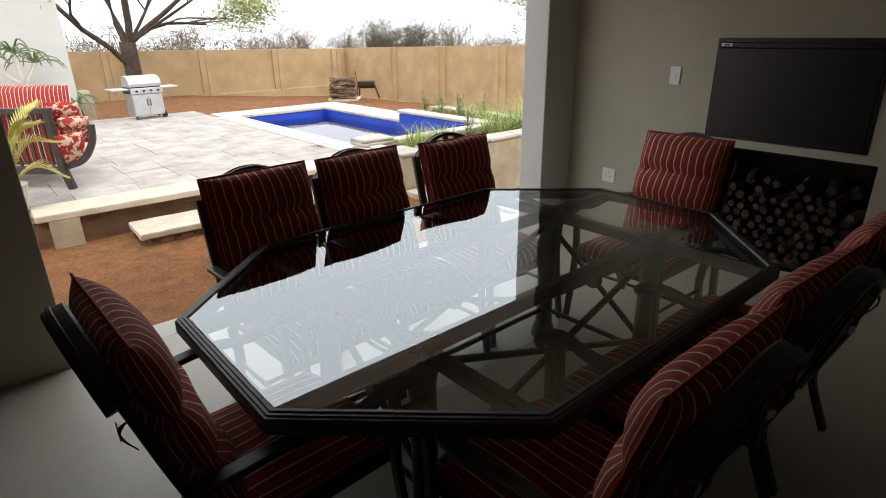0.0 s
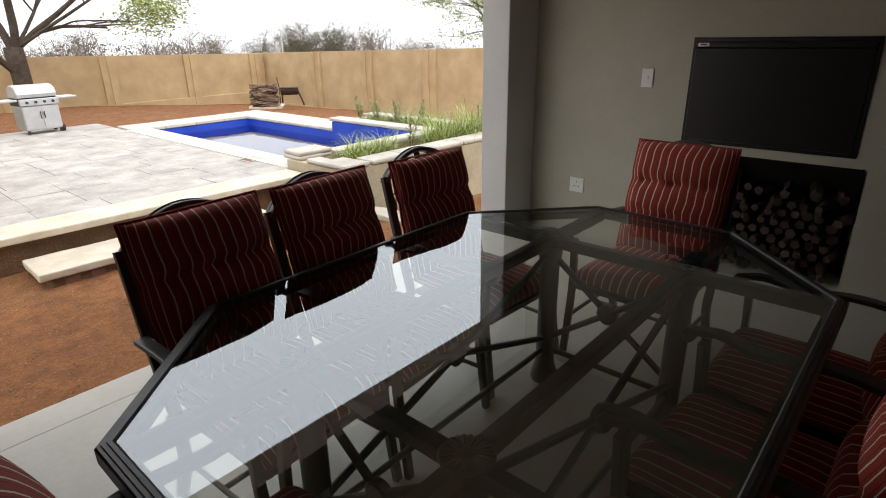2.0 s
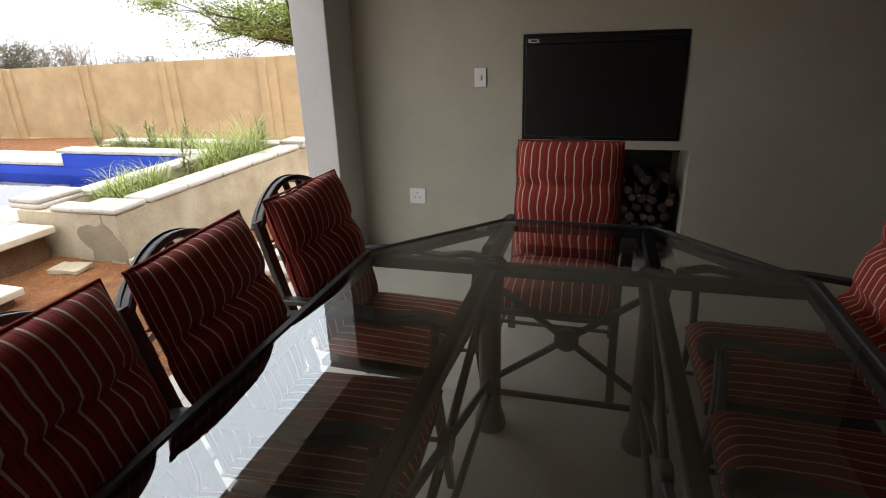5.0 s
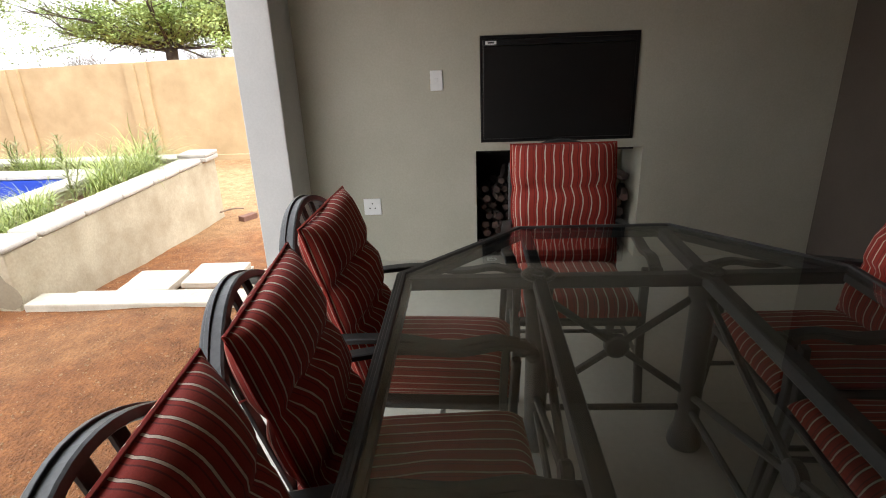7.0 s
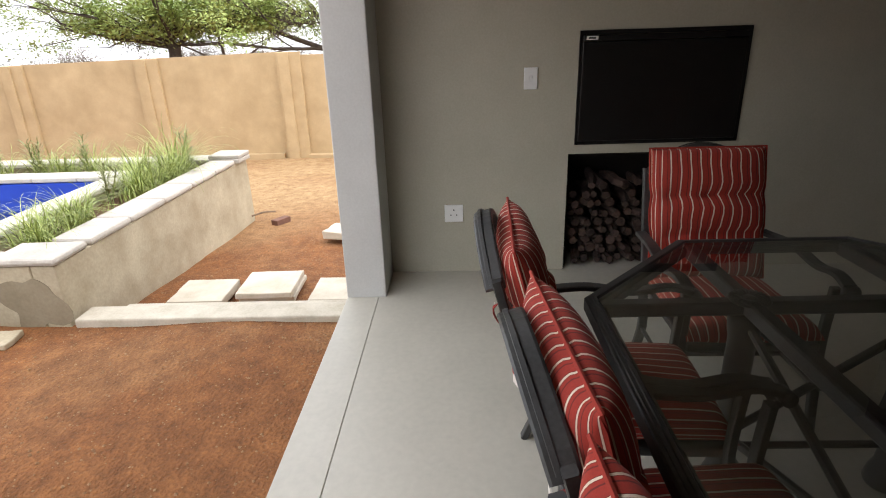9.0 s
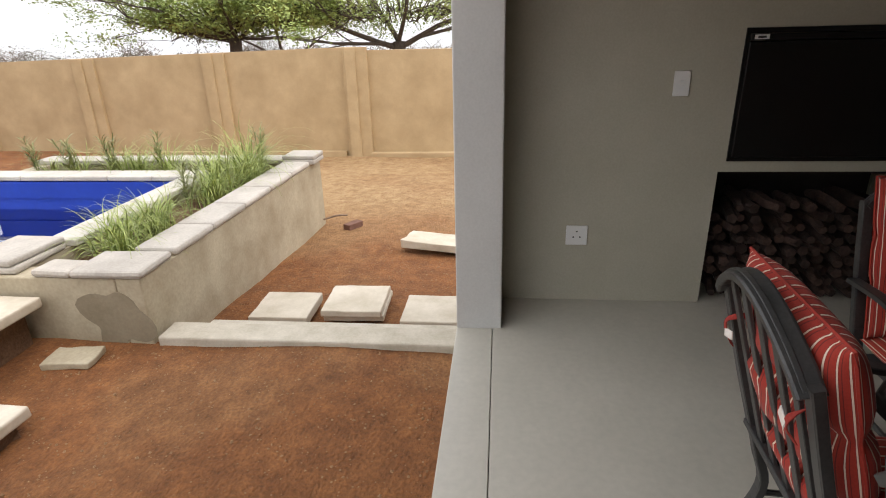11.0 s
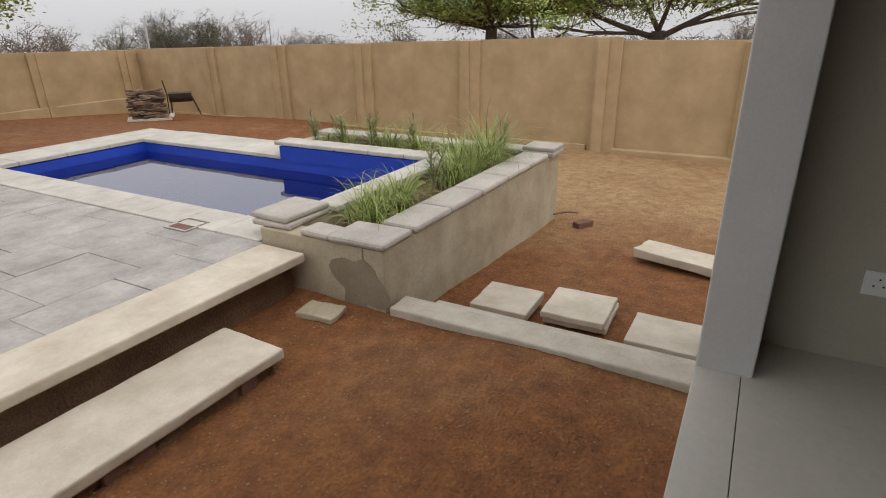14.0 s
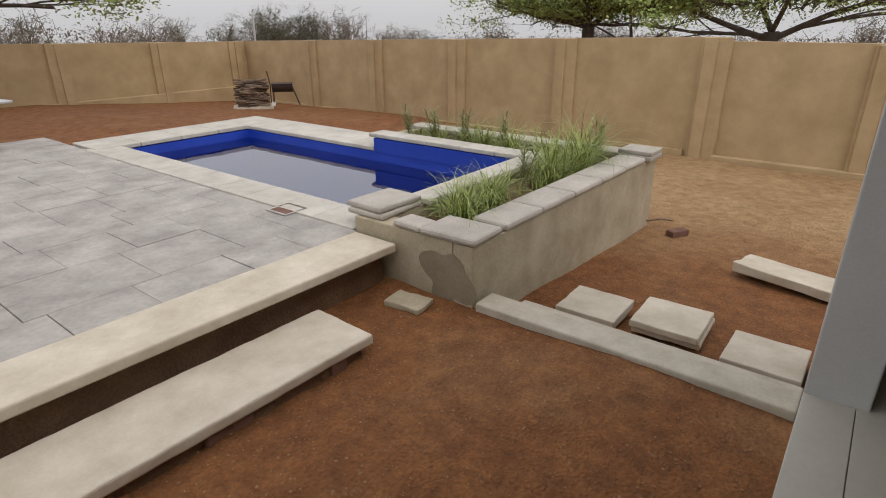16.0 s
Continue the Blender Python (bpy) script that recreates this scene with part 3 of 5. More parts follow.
def build_chair(seed, slide=0.0):
    """slide: how far the back pad has slipped down."""
    pad_w, pad_l = 0.498, 0.578

    def pad_bend(y):
        return back_bend(y - slide)
    c = thing("dining_chair", "charcoal metal armchair with red striped tufted cushions", "chair", "chairs round the table")
    pad_part("seat_cushion", cushion(0.50, 0.50, 0.105, (), seat_bend, seed, wave=0.35), CLOTH, c, "red cream-striped seat pad")
    back = pad_part("back_cushion", cushion(pad_w, pad_l, 0.145, (0.33, 0.64), pad_bend, seed + 50), CLOTH, c, "tufted red cream-striped back pad")
    pts = []
    for k in range(81):
        sd, q = int(k / 20) % 4, k / 20 - int(k / 20)
        u, v = ((2 * q - 1, -1), (1, 2 * q - 1), (1 - 2 * q, 1), (-1, 1 - 2 * q))[sd]
        soft = 1 + 0.006 * abs(u) ** 12 * abs(v) ** 12
        y = (v + 1) * pad_l / 2
        pinch = 1 - 0.035 * sum(math.exp(-((y - ty * pad_l) / 0.03) ** 2) for ty in (0.33, 0.64))
        my, mz, sl = pad_bend(pad_l / 2 + (y - pad_l / 2) * soft + 0.006 * v)
        pts.append((u * (pad_w / 2 * pinch * soft + 0.006), my, mz))
    bm = bmesh.new()
    sweep(bm, pts, 0.0045, sides=5)
    part("piping", bm, CLOTH, back, "corded seam")
    part("seat_frame", boxed((-0.25, 0.25, -0.25, 0.24, 0.360, 0.388), bevel=0.008), IRON, c)

    def bk(s, off):
        """A point s up the back, off behind the cushion's middle."""
        return (0.235 + s * math.sin(REC) + off * math.cos(REC), 0.46 + s * math.cos(REC) - off * math.sin(REC))
    for sx in (-1, 1):
        y0, z0 = bk(-0.10, 0.06)
        y1, z1 = bk(0.25, 0.068)
        y2, z2 = bk(0.50, 0.066)
        part("back_post", bar(smooth_path([(sx * 0.250, y0, z0), (sx * 0.246, y1, z1), (sx * 0.243, y2, z2)], 4), 0.026, 0.042, up=(1, 0, 0)), IRON, c)
        part("rear_leg", bar(smooth_path([(sx * 0.262, y0 + 0.005, z0 + 0.02), (sx * 0.262, 0.235, 0.22), (sx * 0.266, 0.315, 0.0)], 5), 0.026, 0.040, up=(1, 0, 0)), IRON, c)
        part("front_leg", bar(smooth_path([(sx * 0.262, -0.235, 0.62), (sx * 0.262, -0.225, 0.40), (sx * 0.262, -0.245, 0.20), (sx * 0.266, -0.270, 0.0)], 5), 0.026, 0.034, up=(1, 0, 0)), IRON, c)
        ya, za = bk(0.20, 0.06)
        arm = part("arm", bar(smooth_path([(sx * 0.275, ya, za), (sx * 0.292, 0.12, 0.655), (sx * 0.297, -0.06, 0.635), (sx * 0.290, -0.19, 0.655), (sx * 0.283, -0.275, 0.640)], 6), 0.046, 0.020), IRON, c)
        bm = bmesh.new()
        sweep(bm, [(sx * 0.283 - 0.024, -0.285, 0.625), (sx * 0.283 + 0.024, -0.285, 0.625)], 0.021, sides=14)
        part("scroll", bm, IRON, arm, "curled arm end", smooth=True)
    pts = []
    for k in range(17):
        a = -1 + k / 8
        y, z = bk(0.475 + 0.125 * math.cos(a * math.pi / 2) ** 0.8, 0.074)
        pts.append((a * 0.246, y, z))
    bm = bmesh.new()
    sweep(bm, pts, 0.055, 0.022, up=(0, math.sin(REC), math.cos(REC)))
    rail = part("top_rail", bm, IRON, c, "arched charcoal top rail")
    bm = bmesh.new()
    sweep(bm, [(x, y + 0.012, z + 0.012) for x, y, z in pts], 0.012, 0.006, up=(0, math.sin(REC), math.cos(REC)))
    part("groove_line", bm, IRON, rail)
    for k in range(5):
        x = -0.17 + k * 0.085
        ye, ze = bk(0.475 + 0.12 * math.cos(x / 0.258 * math.pi / 2) ** 0.8, 0.074)
        ys, zs = bk(0.02, 0.066)
        part("slat", bar([(x, ys, zs), (x, ye, ze)], 0.034, 0.010, up=(0, math.cos(REC), -math.sin(REC))), IRON, c)
    ys, zs = bk(0.02, 0.066)
    part("lower_rail", bar([(-0.262, ys, zs), (0.262, ys, zs)], 0.035, 0.018), IRON, c)
    part("stretcher", bar([(-0.262, 0.0, 0.20), (0.262, 0.0, 0.20)], 0.010), IRON, c)
    for sx in (-1, 1):
        part("side_stretcher", bar([(sx * 0.262, -0.235, 0.20), (sx * 0.262, 0.24, 0.20)], 0.010), IRON, c)
        y, z = bk(0.40, 0.085)
        bm = bmesh.new()
        sweep(bm, smooth_path([(sx * 0.19, y - 0.03, z + 0.02), (sx * 0.20, y + 0.014, z), (sx * 0.185, y + 0.01, z - 0.04), (sx * 0.195, y - 0.01, z - 0.07)], 4), 0.016, 0.003, up=(0, 1, 0))
        tie = part("tie", bm, TIE, back, "red cloth tie")
        bm = bmesh.new()
        sweep(bm, [(sx * 0.15, y + 0.012, z - 0.02), (sx * 0.19, y + 0.016, z - 0.03)], 0.022, 0.003, up=(0, 1, 0))
        part("tag", bm, LABELW, back, "white cloth tag")
    return c


chair_a = build_chair(3)
chair_b = build_chair(11)
chair_a.matrix_basis = pose(1.18, 2.350, 0, 0, 0, 3)
chair_b.matrix_basis = pose(1.742, 2.355, 0, 0, 0, 4)
chair_c = build_chair(19, 0.02)
chair_c.matrix_basis = pose(2.375, 2.385, 0, 0, 0, -3)
copy_thing(chair_b, pose(2.935, 1.815, 0, 0, 0, -91))
copy_thing(chair_b, pose(0.720, 1.695, 0, 0, 0, 92))
copy_thing(chair_a, pose(1.215, 1.045, 0, 0, 0, 180))
copy_thing(chair_b, pose(1.800, 1.050, 0, 0, 0, 177))
copy_thing(chair_a, pose(2.385, 1.040, 0, 0, 0, 180))

# ---- the yard ----
POOL = (4.44, 6.34, 6.62, 11.30)


def ground_height(x, y):
    """Falls gently away from the veranda towards the far corner of the yard."""
    if x < 4.1:
        z = -0.212
    else:
        z = -0.212 - 0.168 * min(1.0, (x - 4.1) / 0.25) - 0.17 * min(1.0, (x - 4.1) / 2.8) - 0.135 * max(0.0, min(1.0, (x - 6.9) / 5.0))
    if y > 9:
        k = min(1.0, (y - 9) / 4)
        far = -0.06 - 0.50 * max(0.0, min(1.0, (x - 6) / 6.0)) - 0.12 * max(0.0, min(1.0, (y - 14) / 5))
        z = z * (1 - k) + far * k
    # beyond the boundary the land falls away
    return z - 0.035 * max(0.0, x - 12.5, y - 19.6)


def lines(a, b, step, far):
    n = round((b - a) / step)
    return [a - f for f in reversed(far)] + [a + i * step for i in range(n + 1)] + [b + f for f in far]


gx = lines(-3.0, 13.0, 0.1, (2, 8, 30, 120, 500))
gy = lines(-1.0, 20.0, 0.1, (2, 8, 30, 120, 500))
verts, faces = [], []
for y in gy:
    for x in gx:
        inside = -3 <= x <= 13 and -1 <= y <= 20
        z = ground_height(x, y)
        if inside:
            z += 0.022 * noise.noise((x * 1.1, y * 1.1, 0)) + 0.010 * noise.noise((x * 4, y * 4, 3)) + 0.006 * noise.noise((x * 11, y * 11, 5))
        verts.append((x, y, z))
nx = len(gx)
for j in range(len(gy) - 1):
    for i in range(nx - 1):
        cx, cy = (gx[i] + gx[i + 1]) / 2, (gy[j] + gy[j + 1]) / 2
        if POOL[0] - 0.02 < cx < POOL[1] + 0.02 and POOL[2] - 0.02 < cy < POOL[3] + 0.02:
            continue
        faces.append((j * nx + i, j * nx + i + 1, (j + 1) * nx + i + 1, (j + 1) * nx + i))
me = bpy.data.meshes.new("ground")
me.from_pydata(verts, [], faces)
me.materials.append(DIRT)
me.shade_smooth()
tagged(new("ground", me), "bare red-brown dirt with pale sandy patches", "ground", kind="structure")

# gravel and crumbs on the dirt, one scatter
rnd = random.Random(21)
v, f = [], []
for k in range(17000):
    x, y = rnd.uniform(0.4, 9.5), rnd.uniform(3.7, 9.0)
    if y > 6.2 and x < 7.6 or (4.0 < x < 7.6 and y > 5.45):
        continue
    if x > 4.0 and y < 3.5:
        continue
    r = rnd.choice((0.003, 0.004, 0.005, 0.006, 0.009)) * rnd.uniform(0.7, 1.2)
    z = ground_height(x, y) + 0.022 * noise.noise((x * 1.1, y * 1.1, 0)) + 0.010 * noise.noise((x * 4, y * 4, 3)) + r * 0.3
    b = len(v)
    a0 = rnd.uniform(0, 6)
    for q in range(4):
        a = a0 + q * math.tau / 4
        v.append((x + r * math.cos(a) * rnd.uniform(.7, 1.2), y + r * math.sin(a) * rnd.uniform(.7, 1.2), z))
    v += [(x, y, z + r * 0.8), (x, y, z - r)]
    for q in range(4):
        f += [(b + q, b + (q + 1) % 4, b + 4), (b + (q + 1) % 4, b + q, b + 5)]
me = bpy.data.meshes.new("gravel")
me.from_pydata(v, [], f)
me.materials.append(surface("loose_pebbles", (0.19, 0.09, 0.04), (0.38, 0.24, 0.13), 0.95, big=30, fine=90))
tagged(new("gravel", me), "loose small pebbles and dirt crumbs", "gravel", kind="stuff")

# boundary wall
FX, FY = 11.88, 19.4


def top_at(y):
    return 1.315 - 0.018 * (y - 6.3)


def wall_run(name, ends, tops, base, thick, along):
    bm = bmesh.new()
    (a, b), (ta, tb) = ends, tops
    if along == "y":
        vs = [bm.verts.new(p) for p in ((FX, a, base), (FX + thick, a, base), (FX + thick, b, base), (FX, b, base), (FX, a, ta), (FX + thick, a, ta), (FX + thick, b, tb), (FX, b, tb))]
    else:
        vs = [bm.verts.new(p) for p in ((a, FY, base), (b, FY, base), (b, FY + thick, base), (a, FY + thick, base), (a, FY, ta), (b, FY, tb), (b, FY + thick, tb), (a, FY + thick, ta))]
    for q in ((3, 2, 1, 0), (4, 5, 6, 7), (0, 1, 5, 4), (1, 2, 6, 5), (2, 3, 7, 6), (3, 0, 4, 7)):
        bm.faces.new([vs[i] for i in q])
    return bm


fence_e = structure("boundary_wall_east", wall_run("", (6.08, FY + 0.2), (top_at(6.08), 1.07), -1.0, 0.18, "y"), FENCE, "sand-coloured plastered boundary wall with pilasters", "wall")
part("wall_lower_run", wall_run("", (-3.0, 6.08), (1.24, 1.255), -1.0, 0.18, "y"), FENCE, fence_e)
for y in (-1.6, 1.05, 3.70, 6.06, 8.78, 11.40, 13.90, 16.35):
    t = top_at(y) - 0.004 if y > 5 else 1.235
    part("pilaster", boxed((FX - 0.075, FX - 0.002, y - 0.22, y + 0.24, -0.9, t), bevel=0.006), FENCE, fence_e)
    part("pilaster_step", boxed((FX - 0.115, FX - 0.077, y - 0.01, y + 0.19, -0.9, t - 0.004), bevel=0.006), FENCE, fence_e)
part("footing", boxed((FX - 0.16, FX - 0.002, -3.0, 5.86, -0.9, -0.60), bevel=0.01), FENCE, fence_e, "low plaster footing")
part("footing", boxed((FX - 0.07, FX - 0.002, 6.36, 18.9, -0.9, -0.575), bevel=0.01), FENCE, fence_e, "low plaster footing")
fence_n = structure("boundary_wall_north", wall_run("", (-6.0, FX), (1.36, 1.06), -1.0, 0.18, "x"), FENCE, "sand-coloured plastered boundary wall with pilasters", "wall")
for x in (-1.3, 1.35, 4.05, 6.75, 9.19, 11.5):
    t = 1.36 - 0.30 * (x + 6) / 17.88 - 0.004
    part("pilaster", boxed((x - 0.20, x + 0.22, FY - 0.085, FY - 0.002, -0.9, t), bevel=0.006), FENCE, fence_n)
    part("pilaster_step", boxed((x - 0.02, x + 0.17, FY - 0.125, FY - 0.087, -0.9, t - 0.004), bevel=0.006), FENCE, fence_n)
part("footing", boxed((-6, FX - 0.2, FY - 0.10, FY - 0.003, -0.9, -0.20), bevel=0.02), FENCE, fence_n, "low plaster footing")

# pool
px0, px1, py0, py1 = POOL
pool = structure("swimming_pool", boxed((px0 - 0.12, px0, py0 - 0.12, py1 + 0.12, -1.5, 0.055), (px1, px1 + 0.12, py0 - 0.12, py1 + 0.12, -1.5, 0.055),
                                        (px0, px1, py0 - 0.12, py0, -1.5, 0.055), (px0, px1, py1, py1 + 0.12, -1.5, 0.055), (px0, px1, py0, py1, -1.6, -1.5)), BLUE, "blue painted swimming pool shell", "pool")
part("raised_wall", boxed((px1 - 0.012, px1 + 0.12, py0 - 0.10, 8.62, 0.056, 0.225)), BLUE, pool, "raised blue side wall")
part("entry_step", boxed((px0 + 0.003, px0 + 0.55, py0 + 0.003, py0 + 0.9, -1.4, -0.55), bevel=0.01), BLUE, pool)
bm = bmesh.new()
bm.faces.new([bm.verts.new(p) for p in ((px0, py0, -0.065), (px1, py0, -0.065), (px1, py1, -0.065), (px0, py1, -0.065))])
wat = tagged(part("water", bm, WATER), "still clear pool water that mirrors the sky", "water", kind="structure")
wat.visible_shadow = False
if wat.data.polygons[0].normal.z < 0:
    wat.data.flip_normals()


def slab_mesh(w, d, h, material, bevel=0.012):
    return mesh_of(boxed((-w / 2, w / 2, -d / 2, d / 2, 0, h), bevel=bevel), material)


# paved deck
deck = structure("deck", boxed((-3.0, 4.02, 6.44, 12.45, -0.5, 0.066)), GROUT, "raised deck paved with grey stone slabs", "deck")
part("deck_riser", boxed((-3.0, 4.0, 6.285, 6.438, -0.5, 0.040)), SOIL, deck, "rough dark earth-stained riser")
part("deck_apron", boxed((-3.0, 4.16, 12.45, 12.85, -0.5, 0.066)), GROUT, deck)
cope_run = []
x = 0.52
rnd = random.Random(4)
while x < 4.02:
    w = 4.035 - x
    cope_run.append((x + w / 2 + 0.008, 6.413, w - 0.004, 0.415))
    x += w
for cx, cy, w, d in cope_run:
    piece("edge_slab", slab_mesh(w, d, 0.066, COPING), deck, pose(cx, cy, 0.042, 0, 0, -1.1))
part("edge_pier", boxed((0.62, 0.86, 6.225, 6.283, -0.5, 0.041)), CEMENT, deck, "cement pier under the deck edge")
# pool coping
cop = structure("pool_coping", boxed((px0 - 0.30, px0 - 0.121, py0, py1 + 0.12, -0.4, 0.05), (px0 - 0.30, px1 + 0.66, py1 + 0.121, py1 + 0.68, -0.4, 0.05), (px1 + 0.121, px1 + 0.66, 8.64, py1 + 0.12, -0.4, 0.05)), CEMENT, "cream stone coping round the pool", "pool edge")
for k in range(10):
    piece("coping_slab", slab_mesh(0.395, 0.478, 0.05, POOLCOPE, 0.010), cop, pose(px0 - 0.175, 6.88 + k * 0.482, 0.062))
for k in range(5):
    piece("coping_slab", slab_mesh(0.560, 0.70, 0.055, POOLCOPE, 0.010), cop, pose(px0 - 0.02 + k * 0.566, py1 + 0.345, 0.066))
for k in range(6):
    piece("coping_slab", slab_mesh(0.70, 0.448, 0.05, POOLCOPE, 0.010), cop, pose(px1 + 0.345, 8.86 + k * 0.452 - 0.0, 0.062))

# step slab in front of the deck
step = thing("step_slab", "long cream concrete step slab laid on bricks over the dirt", "step")
bm = boxed((1.22, 3.27, 5.66, 6.15, -0.148, -0.085), bevel=0.012)
bmesh.ops.subdivide_edges(bm, edges=[e for e in bm.edges if e.calc_length() > 0.3], cuts=30, use_grid_fill=True)
for q in bm.verts:
    q.co += Vector((noise.noise(q.co * 9), noise.noise(q.co * 9 + Vector((5, 0, 0))), 0.35 * noise.noise(q.co * 6 + Vector((0, 7, 0))))) * 0.007
part("slab", bm, COPING, step, "weathered cream slab")
bm = boxed((1.30, 3.20, 5.69, 6.08, -0.27, -0.149), bevel=0.01)
bmesh.ops.subdivide_edges(bm, edges=[e for e in bm.edges if e.calc_length() > 0.3], cuts=40, use_grid_fill=True)
for q in bm.verts:
    if q.co.z < -0.160:
        q.co.y += 0.045 * noise.noise((q.co.x * 7, q.co.z * 9, 2)) + 0.03 * noise.noise((q.co.x * 19, q.co.z * 20, 4))
        q.co.z += 0.03 * noise.noise((q.co.x * 8, q.co.y * 3, 9))
part("mortar_bed", bm, SOIL, step, "crumbling earth and mortar bed")
for k, x in enumerate((1.45, 1.62, 2.28, 2.44, 3.02)):
    piece("brick", slab_mesh(0.11, 0.24, 0.102, BRICK, 0.006), step, pose(x, 5.795, -0.252, 0, 0, 8 * (k % 3) - 6))

step.matrix_basis = pose(3.25, 5.655, 0, 0, 0, -1.4) @ pose(-3.25, -5.655, 0)

# planter: two arms of rendered wall round a bed
planter = thing("planter", "L-shaped cement-rendered raised planter with stone coping beside the pool", "planter")
front = part("front_wall", boxed((0, 3.36, 0, 0.165, -0.80, 0.215), bevel=0.01), CEMENT, planter, "rendered wall stained by damp")
FRONT = pose(4.075, 5.535, 0, 0, 0, -1.1)
front.matrix_basis = FRONT
part("end_wall", boxed((4.075, 4.25, 5.701, 6.62, -0.75, 0.215), bevel=0.01), CEMENT, planter)
part("inner_wall", boxed((4.251, 6.33, 6.38, 6.499, -0.6, 0.215)), CEMENT, planter)
part("pool_side_wall", boxed((6.461, 6.60, 6.38, 8.72, -0.6, 0.215)), CEMENT, planter)
part("outer_wall", boxed((7.20, 7.42, 5.66, 8.72, -0.80, 0.215), bevel=0.01), CEMENT, planter)
part("far_wall", boxed((6.60, 7.20, 8.58, 8.72, -0.6, 0.215)), CEMENT, planter)
part("soil", boxed((4.252, 7.198, 5.66, 6.378, -0.5, 0.10), (6.602, 7.198, 6.379, 8.578, -0.5, 0.10)), SOIL, planter, "brown garden soil")
for k, (x, w) in enumerate([(4.70, 0.50), (5.22, 0.52), (5.75, 0.52), (6.28, 0.52), (6.80, 0.50)]):
    piece("coping_stone", slab_mesh(w, 0.30, 0.055, GREYCOPE, 0.022), planter, FRONT @ pose(x - 4.075, 0.13, 0.218, 0, 0, rnd.uniform(-.6, .6)))
piece("coping_stone", slab_mesh(0.36, 0.46, 0.05, GREYCOPE, 0.022), planter, pose(4.235, 5.745, 0.219, 0, 0, 1))
piece("coping_stone", slab_mesh(0.20, 0.26, 0.05, GREYCOPE, 0.022), planter, pose(4.165, 6.10, 0.216, 0, 0, -3))
piece("coping_stone", slab_mesh(0.46, 0.36, 0.045, GREYCOPE, 0.015), planter, pose(4.33, 6.545, 0.216, 0, 0, 2))
piece("coping_stone", slab_mesh(0.46, 0.36, 0.045, GREYCOPE, 0.015), planter, pose(4.34, 6.555, 0.2625, 0, 0, -2))
for k in range(4):
    piece("coping_stone", slab_mesh(0.465, 0.24, 0.05, POOLCOPE, 0.012), planter, pose(4.83 + k * 0.47, 6.44, 0.216, 0, 0, rnd.uniform(-.5, .5)))
for k in range(5):
    piece("coping_stone", slab_mesh(0.27, 0.465, 0.05, POOLCOPE, 0.012), planter, pose(6.47, 6.60 + k * 0.47, 0.232))
for k in range(6):
    piece("coping_stone", slab_mesh(0.28, 0.49, 0.05, GREYCOPE, 0.012), planter, pose(7.29, 6.02 + k * 0.50, 0.216, 0, 0, rnd.uniform(-.6, .6)))
piece("coping_stone", slab_mesh(0.34, 0.36, 0.05, GREYCOPE, 0.012), planter, FRONT @ pose(3.20, 0.13, 0.218))
piece("coping_stone", slab_mesh(0.34, 0.36, 0.045, GREYCOPE, 0.012), planter, FRONT @ pose(3.21, 0.135, 0.2685))


def blob_patch(cy, cz, ry, rz, seed):
    """A thin damp patch on the planter's end, with a ragged outline."""
    bm = bmesh.new()
    rim = []
    for k in range(36):
        a = k * math.tau / 36
        q = 1 + 0.55 * noise.noise((math.cos(a) * 1.3 + seed, math.sin(a) * 1.3, 0))
        rim.append((cy + ry * q * math.cos(a), cz + rz * q * math.sin(a)))
    a = [bm.verts.new((4.0722, y, z)) for y, z in rim]
    b = [bm.verts.new((4.0765, y, z)) for y, z in rim]
    bm.faces.new(a)
    for k in range(36):
        bm.faces.new((a[k], a[(k + 1) % 36], b[(k + 1) % 36], b[k]))
    return bm


part("damp_patch", blob_patch(5.75, -0.06, 0.20, 0.22, 5), DAMP, planter, "dark damp patch of fresh render")

# edging kerb, stepping slabs, loose pieces
kerb = structure("kerb", boxed((4.06, 4.265, 3.644, 5.50, -0.45, -0.165), bevel=0.012), KERB, "low cream concrete kerb across the dirt", "kerb")
part("lower_kerb", boxed((4.267, 4.37, 3.644, 5.30, -0.45, -0.20), bevel=0.01), KERB, kerb)


def ragged_slab(name, label, category, w, d, h, at, material, group="", rough=0.006, seed=0):
    bm = boxed((-w / 2, w / 2, -d / 2, d / 2, 0, h), bevel=0.008)
    bmesh.ops.subdivide_edges(bm, edges=[e for e in bm.edges if e.calc_length() > 0.12], cuts=6, use_grid_fill=True)
    for q in bm.verts:
        o = Vector((seed, seed * 2, 0))
        q.co += Vector((noise.noise(q.co * 12 + o), noise.noise(q.co * 12 + o + Vector((5, 0, 0))), 0.5 * noise.noise(q.co * 9 + o))) * rough
    ob = part(name, bm, material)
    ob.matrix_basis = at
    return tagged(ob, label, category, group)


ragged_slab("stepping_slab", "square cream concrete stepping slab sunk in the dirt", "paving slab", 0.42, 0.43, 0.07, pose(4.85, 4.985, -0.395, 0, 0, 1), COPING, "stepping slabs", seed=1)
ragged_slab("stepping_slab", "square cream concrete slab lying on another slab", "paving slab", 0.44, 0.44, 0.05, pose(4.935, 4.47, -0.352, 0, 0, 1), COPING, "stepping slabs", seed=2)
ragged_slab("stepping_slab", "square cream concrete slab under another slab", "paving slab", 0.44, 0.44, 0.045, pose(4.965, 4.46, -0.400, 0, 0, 2), COPING, "stepping slabs", seed=3)
ragged_slab("stepping_slab", "square cream concrete stepping slab sunk in the dirt", "paving slab", 0.42, 0.43, 0.07, pose(4.83, 3.875, -0.390, 0, 0, 0), COPING, "stepping slabs", seed=4)
